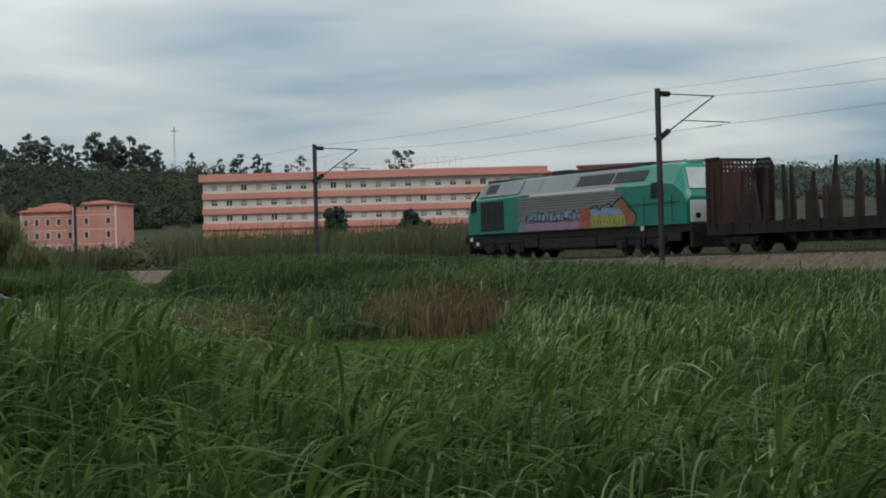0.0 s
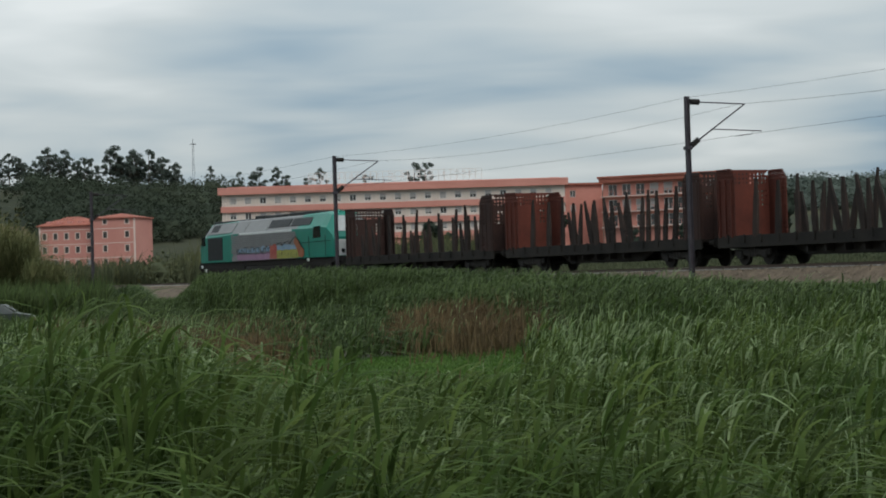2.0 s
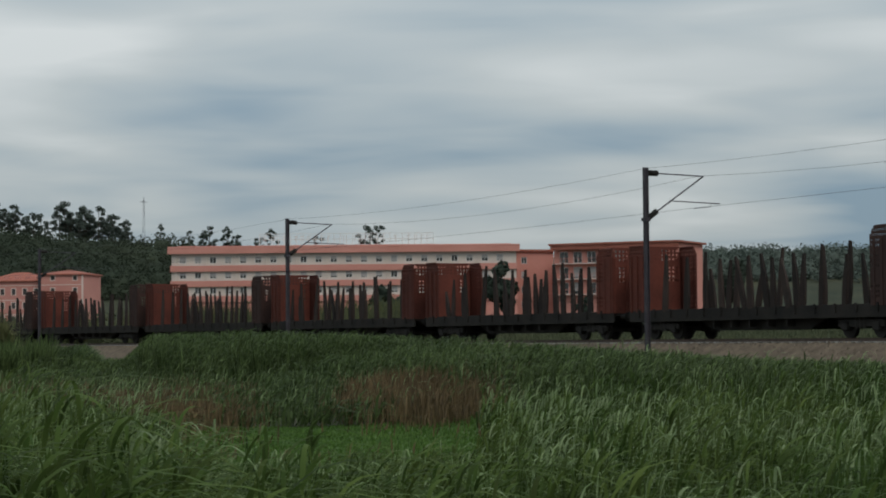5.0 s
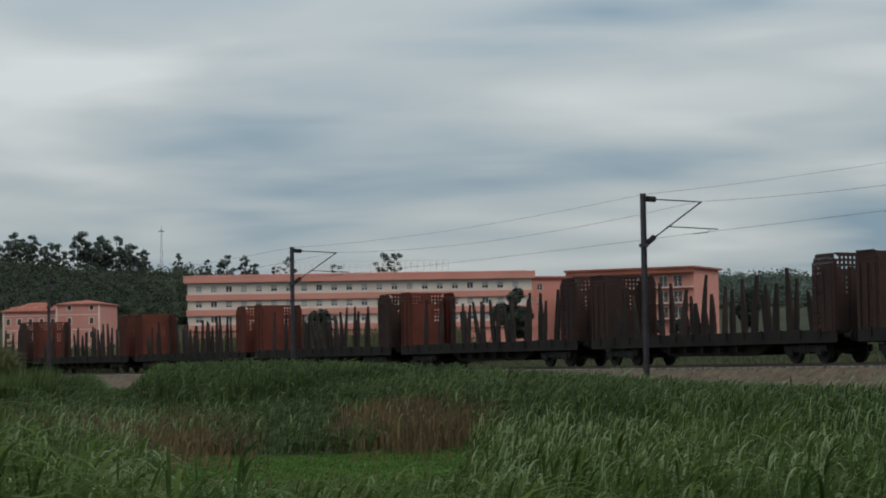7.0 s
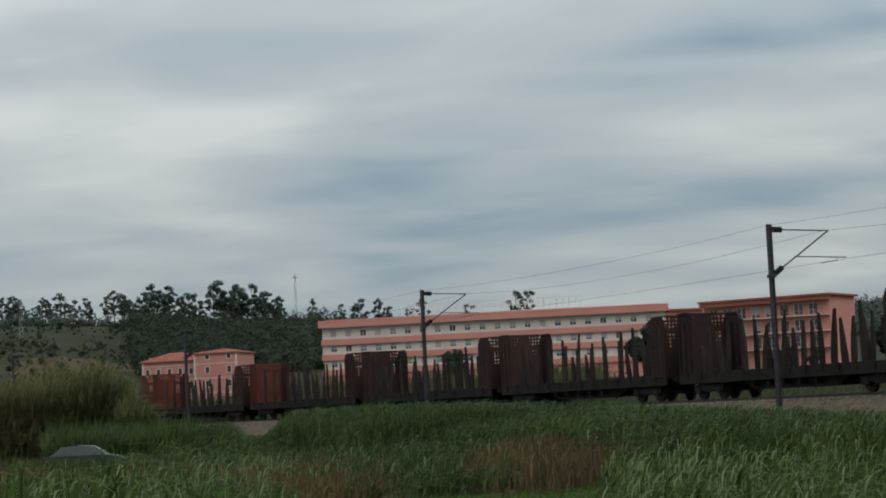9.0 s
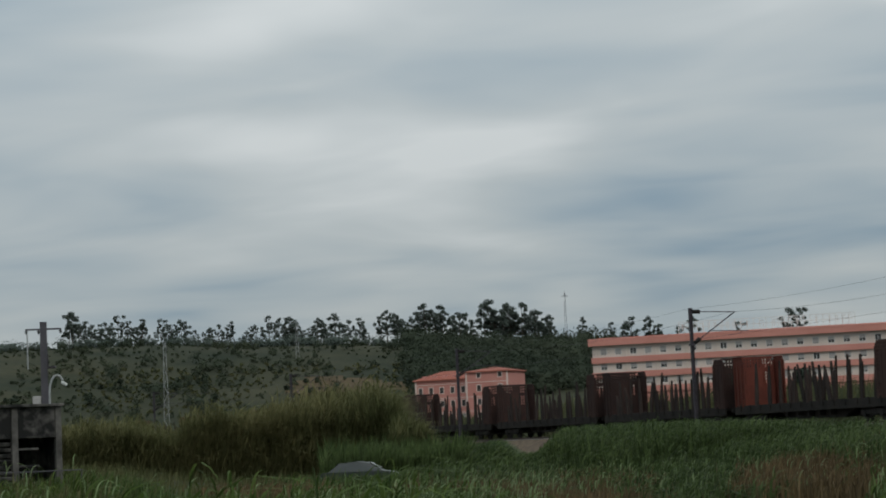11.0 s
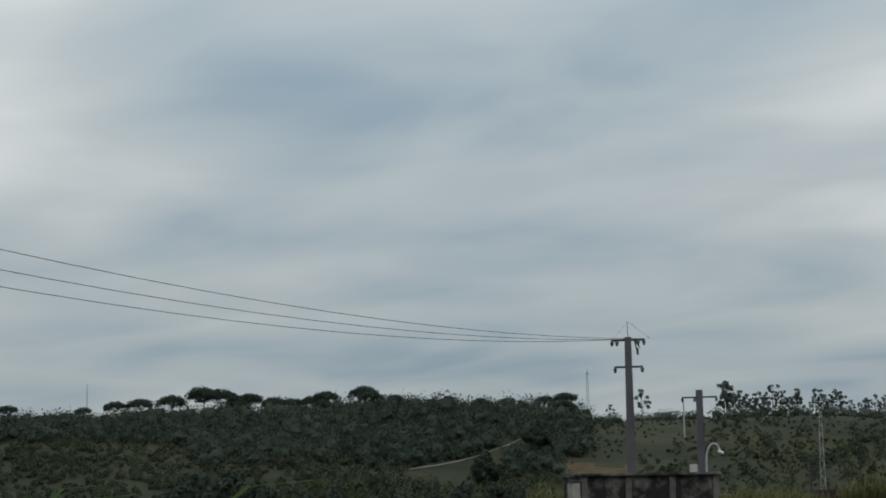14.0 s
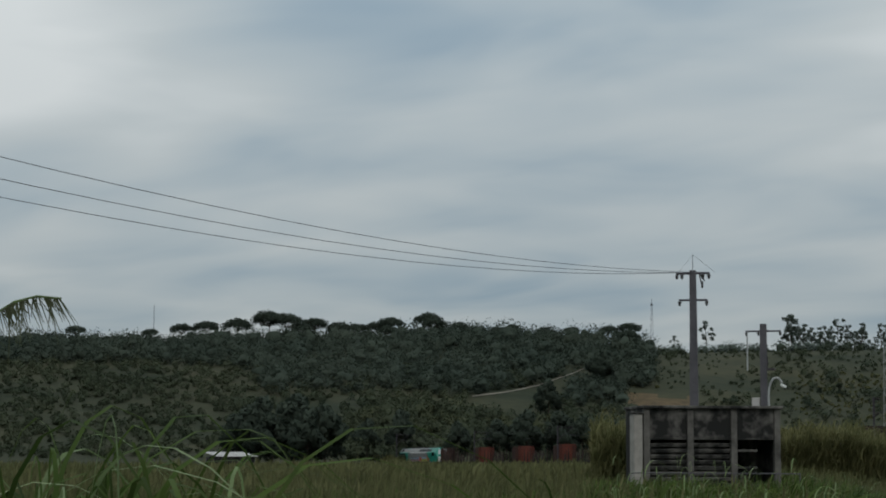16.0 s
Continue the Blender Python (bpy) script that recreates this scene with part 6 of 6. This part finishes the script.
# ---------------------------------------------------------------- concrete shelter, poles, lamp, car
def shelter():
    ob, W = face_thing("concrete_shelter", late(26.2, 70), late(22.35, 71.5), 70.0, 71.5)
    tagged(ob, "weathered concrete shelter with louvred bays and stained walls", "shelter")
    base, top = 1.55, 4.95
    bm = bmesh.new()
    box(bm, -0.05, W + 0.08, -0.22, 2.6, top - 0.1, top, 0.015)
    part("roof_slab", bm, M["concrete_d"], ob, "thin dark roof slab")
    for k in range(4):
        bm = bmesh.new()
        x = k * (W - 0.22) / 3
        box(bm, x, x + 0.22, -0.12, 0.1, base, top - 0.102, 0.012)
        part("column", bm, M["concrete"], ob)
    for k in range(3):
        x0 = 0.222 + k * (W - 0.22) / 3
        x1 = (k + 1) * (W - 0.22) / 3 - 0.002
        bm = bmesh.new()
        box(bm, x0, x1, -0.05, 0.08, top - 1.12, top - 0.102, 0.01)
        part("upper_panel", bm, M["concrete_d"], ob, "stained concrete panel with peeling patches")
        bm = bmesh.new()
        box(bm, x0, x1, -0.09, 0.09, top - 1.2, top - 1.122, 0.01)
        part("lintel", bm, M["concrete_d"], ob)
        if k < 2:
            for j in range(9):
                bm = bmesh.new()
                z = top - 1.38 - j * 0.2
                box(bm, x0, x1, -0.03, 0.05, z - 0.07, z + 0.05, 0.008, Matrix.Translation((0, 0, z)) @ Matrix.Rotation(0.35, 4, "X") @ Matrix.Translation((0, 0, -z)))
                part("louvre", bm, M["concrete_d"], ob)
        else:
            for j in (1, 4, 7):
                bm = bmesh.new()
                z = top - 1.38 - j * 0.2
                box(bm, x0, x0 + (x1 - x0) * 0.55, -0.03, 0.03, z - 0.04, z + 0.04, 0.008)
                part("louvre", bm, M["concrete_d"], ob)
    bm = bmesh.new()
    box(bm, 0.0, W, 2.3, 2.5, base, top - 0.102)
    box(bm, 0.0, 0.15, 0.102, 2.298, base, top - 0.102)
    box(bm, W - 0.15, W, 0.102, 2.298, base, top - 0.102)
    part("back_wall", bm, M["concrete_d"], ob)
    # side pier: paler concrete than the columns paints in the light on it
    bm = bmesh.new()
    box(bm, -0.36, -0.05, -0.15, 0.5, base - 0.1, top - 0.3, 0.02)
    pier = part("side_pier", bm, M["sleeper"], ob, "concrete side pier, its lit look put into a paler colour")
    bm = bmesh.new()
    box(bm, -0.39, -0.02, -0.19, 0.54, top - 0.298, top - 0.24, 0.01)
    part("coping", bm, M["concrete_d"], pier)
    # pipe rail before it
    rail, _ = face_thing("pipe_railing", late(26.6, 67), late(21.75, 67.6), 67.0, 67.6)
    tagged(rail, "thin grey pipe railing before the concrete shelter", "railing")
    bm = bmesh.new()
    rod(bm, (0, 0, 2.6), (5.75, 0, 2.58), 0.018, n=6)
    part("top_rail", bm, M["pole"], rail)
    for x in (0.02, 1.9, 3.8, 5.72):
        bm = bmesh.new()
        rod(bm, (x, 0, 1.3), (x, 0, 2.59), 0.018, n=6)
        part("post", bm, M["pole"], rail)


shelter()


def power_lines():
    def crossarm(ob, z, half, drops, mt="mast"):
        bm = bmesh.new()
        box(bm, -half, half, -0.05, 0.05, z - 0.05, z + 0.05, 0.01)
        arm = part("crossarm", bm, M[mt], ob)
        for x, up in drops:
            bm = bmesh.new()
            for k in range(3):
                disc(bm, (x, 0, z + up * (0.1 + 0.07 * k)), (0, 0, 1), 0.1 - 0.015 * k, 0.05, 10)
            rod(bm, (x, 0, z), (x, 0, z + up * 0.3), 0.025, n=6)
            part("insulator", bm, M["black"], arm)
        return arm
    # the large pole behind the shelter
    x, y = polar(late(24.81, 100), 100)
    g = gz(x, y)
    ob = tagged(new("power_pole"), "grey concrete power pole with two crossarms", "power pole", group="power poles")
    ob.matrix_world = Matrix.Translation((x, y, 0)) @ Matrix.Rotation(0.35, 4, "Z")
    bm = bmesh.new()
    vs = box(bm, -0.24, 0.24, -0.2, 0.2, g - 0.3, 12.55)
    for v in vs:
        if v.co.z > 5:
            v.co.x *= 0.66
            v.co.y *= 0.66
    part("pole", bm, M["pole"], ob)
    arm = crossarm(ob, 12.4, 0.85, ((-0.8, -1), (-0.55, -1), (0.5, -1), (0.8, -1)))
    bm = bmesh.new()
    rod(bm, (0.35, 0, 12.35), (0.6, 0, 12.0), 0.03, n=6)
    box(bm, 0.42, 0.52, -0.05, 0.05, 11.65, 12.0, 0.02)
    rod(bm, (0.47, 0, 11.7), (0.33, 0, 12.35), 0.03, n=6)
    part("switch", bm, M["black"], ob, "dark drop-out fuse")
    bm = bmesh.new()
    rod(bm, (0, 0, 12.5), (0, 0, 13.35), 0.02, 0.012, 6)
    rod(bm, (0.02, 0, 13.35), (1.1, 0, 12.45), 0.006, n=4)
    rod(bm, (-0.02, 0, 13.3), (-0.7, 0, 12.5), 0.005, n=4)
    part("spike", bm, M["mast"], ob)
    crossarm(ob, 11.05, 0.72, ((-0.68, -1), (0.68, -1)))
    # three wires to a pole out of sight
    far = Vector((-36.9, 0.0, 12.4))
    for dx, sag, up in ((0.8, 2.34, 2.2), (0.0, 2.35, 1.45), (-0.8, 2.45, 1.0)):
        bm = bmesh.new()
        pts = []
        for k in range(25):
            u = k / 24
            q = Vector((x + dx * 0.9, y + dx * 0.3, 12.45)).lerp(far + Vector((dx, 0, up)), u)
            q.z -= 4 * sag * u * (1 - u)
            pts.append(q)
        cable(bm, pts, 0.012)
        tagged(part("power_wire", bm, M["wire"]), "sagging power wire from the concrete pole", "wire", group="power wires")
    # the next pole on that line, beside the field
    o2 = tagged(new("power_pole"), "grey concrete power pole beside the field", "power pole", group="power poles")
    bm = bmesh.new()
    box(bm, -0.2, 0.2, -0.18, 0.18, gz(-37.5, 0) - 0.3, 14.9)
    part("pole", bm, M["pole"], o2)
    crossarm(o2, 13.6, 0.95, ((-0.8, 1), (0.0, 1), (0.8, 1)))
    o2.matrix_world = Matrix.Translation((-37.5, 0, 0))
    # second pole with its transformer box
    x, y = polar(late(22.87, 125), 125)
    g = gz(x, y)
    o3 = tagged(new("transformer_pole"), "grey concrete pole with a crossarm and a small box", "power pole", group="power poles")
    o3.matrix_world = Matrix.Translation((x, y, 0)) @ Matrix.Rotation(0.3, 4, "Z")
    bm = bmesh.new()
    box(bm, -0.2, 0.2, -0.18, 0.18, g - 0.3, 11.5)
    part("pole", bm, M["pole"], o3)
    crossarm(o3, 11.05, 1.1, ((-1.05, -1), (-0.3, -1), (1.05, -1)))
    bm = bmesh.new()
    box(bm, 0.22, 0.7, -0.25, 0.25, 8.6, 8.72, 0.01)
    box(bm, 0.2, 0.26, -0.05, 0.05, 8.72, 9.5, 0.01)
    part("bracket", bm, M["mast"], o3)
    bm = bmesh.new()
    box(bm, -0.75, -0.25, -0.2, 0.2, 5.9, 6.9, 0.03)
    part("meter_box", bm, M["shutter"], o3, "pale metal box")
    bm = bmesh.new()
    rod(bm, (-1.0, 0, 10.8), (-1.0, 0, 8.6), 0.05, n=6)
    part("cable_drop", bm, M["galv"], o3)
    # gooseneck lamp
    x, y = polar(late(22.72, 110), 110)
    g = gz(x, y)
    la = tagged(new("street_lamp"), "pale gooseneck street lamp behind the concrete shelter", "street lamp")
    la.matrix_world = Matrix.Translation((x, y, 0)) @ Matrix.Rotation(0.38, 4, "Z")
    bm = bmesh.new()
    pts = [Vector((0, 0, g - 0.2)), Vector((0, 0, 6.6))] + [Vector((0.42 - 0.42 * math.cos(a), 0, 6.6 + 0.95 * math.sin(a))) for a in (0.4, 0.8, 1.2, 1.6, 2.0, 2.4)]
    for a, b in zip(pts, pts[1:]):
        rod(bm, a, b, 0.055, n=8)
    part("post", bm, M["galv"], la)
    bm = bmesh.new()
    box(bm, 0.62, 0.98, -0.1, 0.1, 7.05, 7.2, 0.03, Matrix.Translation((0.7, 0, 7.1)) @ Matrix.Rotation(0.5, 4, "Y") @ Matrix.Translation((-0.7, 0, -7.1)))
    part("lantern", bm, M["white"], la)

    # masts on the hill
    def lattice(name, label, az, r, top, w, mt="galv", cross=0.0):
        x, y = polar(az, r)
        g = gz(x, y) - 0.3
        o = tagged(new(name), label, "mast", group="masts on the hill")
        o.matrix_world = Matrix.Translation((x, y, 0)) @ Matrix.Rotation(radians(az), 4, "Z")
        bm = bmesh.new()
        h = top - g
        for sx in (-1, 1):
            for sy in (-1, 1):
                rod(bm, (sx * w, sy * w, g), (sx * w * 0.35, sy * w * 0.35, top), 0.07, 0.05, 4)
        n = int(h / 1.6)
        for k in range(n):
            a, b = k / n, (k + 1) / n
            wa, wb = w * (1 - 0.65 * a), w * (1 - 0.65 * b)
            s = 1 if k % 2 else -1
            rod(bm, (-s * wa, -wa, g + h * a), (s * wb, -wb, g + h * b), 0.04, n=4)
            rod(bm, (-wa, s * wa, g + h * a), (-wb, -s * wb, g + h * b), 0.04, n=4)
        part("lattice", bm, M[mt], o)
        if cross:
            bm = bmesh.new()
            box(bm, -cross, cross, -0.08, 0.08, top - 0.9, top - 0.7)
            rod(bm, (0, 0, top - 1), (0, 0, top + 1.0), 0.06, n=5)
            part("aerial", bm, M["mast"], o)
    lattice("antenna_mast", "slender steel antenna mast among the trees", 7.92, 682, 51.3, 0.5, "mast", 1.1)
    lattice("antenna_mast", "thin steel lattice mast on the ridge", 26.05, 640, 53.4, 0.55, "mast", 0.6)
    lattice("lattice_pylon", "pale lattice pylon on the hillside", 19.4, 370, 23.6, 0.6)
    lattice("lattice_pylon", "pale pole on the crest of the hill", 15.69, 600, 41.0, 0.5)
    for az, r, h in ((16.8, 330, 4.5), (40.4, 640, 14), (45.2, 620, 9)):
        x, y = polar(az, r)
        bm = bmesh.new()
        rod(bm, (0, 0, -0.3), (0, 0, h), 0.12, 0.08, 6)
        o = tagged(new("wooden_pole"), "thin grey pole standing on the hillside", "pole")
        part("shaft", bm, M["pole"], o)
        o.matrix_world = Matrix.Translation((x, y, gz(x, y)))


power_lines()


def parked_car():
    x, y = polar(late(13.95, 104), 104)
    car = tagged(new("parked_car"), "grey-green hatchback parked in the weeds", "car")
    prof = [(-2.05, 0.35), (-2.1, 0.75), (-1.95, 0.95), (-1.55, 1.0), (-1.0, 1.42), (-0.2, 1.5), (0.5, 1.43), (1.15, 1.0), (1.85, 0.88), (2.08, 0.7), (2.1, 0.35)]
    bm = bmesh.new()
    rings = []
    for y_ in (-0.8, 0.8):
        rings.append([bm.verts.new((px, y_ if pz < 1.05 else y_ * 0.8, pz)) for px, pz in prof])
    n = len(prof)
    for k in range(n):
        q = (k + 1) % n
        bm.faces.new((rings[0][k], rings[0][q], rings[1][q], rings[1][k]))
    bm.faces.new(rings[0][::-1])
    bm.faces.new(rings[1])
    bmesh.ops.recalc_face_normals(bm, faces=bm.faces)
    bmesh.ops.bevel(bm, geom=list(bm.edges), offset=0.03, segments=2, affect="EDGES")
    body = part("body", bm, M["carpaint"], car)
    for sy in (-1, 1):
        for pts in (((-1.35, 1.05), (-0.2, 1.05), (-0.2, 1.4), (-0.95, 1.36)), ((-0.1, 1.05), (0.98, 1.05), (0.48, 1.37), (-0.1, 1.4))):
            bm = bmesh.new()
            a = [bm.verts.new((px, sy * (0.66 if pz > 1.2 else 0.69), pz)) for px, pz in pts]
            b = [bm.verts.new((px, sy * (0.64 if pz > 1.2 else 0.6), pz)) for px, pz in pts]
            bm.faces.new(a)
            bm.faces.new(b[::-1])
            for k in range(4):
                bm.faces.new((a[k], a[(k + 1) % 4], b[(k + 1) % 4], b[k]))
            bmesh.ops.recalc_face_normals(bm, faces=bm.faces)
            part("side_window", bm, M["dglass"], car)
        for wx in (-1.3, 1.3):
            bm = bmesh.new()
            disc(bm, (wx, sy * 0.76, 0.31), (0, 1, 0), 0.31, 0.2, 20)
            wh = part("wheel", bm, M["black"], car)
            bm = bmesh.new()
            disc(bm, (wx, sy * 0.865, 0.31), (0, 1, 0), 0.19, 0.02, 16)
            part("rim", bm, M["galv"], wh)
    for (xa, za), (xb, zb) in (((0.56, 1.40), (1.12, 1.04)), ((-1.06, 1.38), (-1.5, 1.06))):
        bm = bmesh.new()
        d = Vector((zb - za, 0, -(xb - xa))).normalized() * (-0.02)
        if d.z < 0:
            d = -d
        vs = [bm.verts.new(Vector(q) + w) for w in (d * 0.2, d * 1.6) for q in ((xa, -0.58, za), (xa, 0.58, za), (xb, 0.62, zb), (xb, -0.62, zb))]
        for q in ((0, 1, 2, 3), (4, 5, 6, 7), (0, 1, 5, 4), (1, 2, 6, 5), (2, 3, 7, 6), (3, 0, 4, 7)):
            bm.faces.new([vs[k] for k in q])
        bmesh.ops.recalc_face_normals(bm, faces=bm.faces)
        part("windscreen", bm, M["dglass"], car, "dark glass windscreen")
    car.matrix_world = Matrix.Translation((x, y, gz(x, y))) @ Matrix.Rotation(0.1, 4, "Z")


parked_car()


def small_outbuilding():
    ob, W = face_thing("outbuilding", 38.35, 37.3, 250, 252)
    x, y = polar(38.4, 250)
    g = gz(x, y)
    ob.location.z = g - 0.5
    tagged(ob, "low outbuilding with a pale corrugated roof", "shed")
    bm = bmesh.new()
    for a in ((0, W, 0, 0.2), (0, W, 3.8, 4.0), (0, 0.2, 0.2, 3.8), (W - 0.2, W, 0.2, 3.8)):
        box(bm, a[0], a[1], a[2], a[3], 0, 2.3)
    part("wall", bm, M["concrete_d"], ob)
    bm = bmesh.new()
    for k in range(24):
        x0 = -0.3 + k * (W + 0.6) / 24
        vs = box(bm, x0, x0 + (W + 0.6) / 24 - 0.03, -0.4, 4.4, 2.3, 2.36)
        for v in vs:
            v.co.z += v.co.y * 0.12 + 0.06
    part("roof", bm, M["shutter"], ob, "pale corrugated sheet roof")


small_outbuilding()


def hill_path():
    """A pale earth track that climbs the hillside."""
    def meet(az, el):
        rr = np.linspace(380, 640, 400)
        xs, ys = -math.sin(radians(az)) * rr, math.cos(radians(az)) * rr
        e = np.degrees(np.arctan2(ground_z(xs, ys) - EYE, rr))
        k = int(np.argmax(e >= el)) or 200
        return xs[k], ys[k]
    pts = [meet(a, e) for a, e in ((31.2, 1.82), (30.8, 1.87), (30.35, 1.93), (29.85, 2.02), (29.35, 2.13), (29.0, 2.25), (28.65, 2.37), (28.35, 2.47), (28.1, 2.57), (27.95, 2.63))]
    v, f = [], []
    for k, (x, y) in enumerate(pts):
        r = math.hypot(x, y)
        for d in (-0.7, 0.7):
            q = (x * (r + d) / r, y * (r + d) / r)
            v.append((*q, gz(*q) + 0.2))
    f = [(2 * k, 2 * k + 1, 2 * k + 3, 2 * k + 2) for k in range(len(pts) - 1)]
    tagged(raw("hill_path", v, f, M["path"]), "pale earth track climbing the hillside", "path", kind="structure")


hill_path()


# ---------------------------------------------------------------- movement
def motions():
    for thing, start, a, b in TRAIN:
        walk(thing, [(t * 0.5, train_pose(t * 0.5, start, a, b)) for t in range(33)])

    # reed clumps rock in the wind
    for thing, x, y, z, turn, phase in TUFTS:
        rows = []
        for n in range(33):
            t = n * 0.5
            a = 3.2 * math.sin(2.1 * t + phase) + 1.6 * math.sin(4.3 * t + 2 * phase)
            b = 1.6 * math.sin(1.7 * t + 1.3 * phase)
            rows.append((t, Matrix.Translation((x, y, z)) @ Matrix.Rotation(turn, 4, "Z") @ Matrix.Rotation(radians(a), 4, "Y") @ Matrix.Rotation(radians(b), 4, "X")))
        walk(thing, rows)


motions()
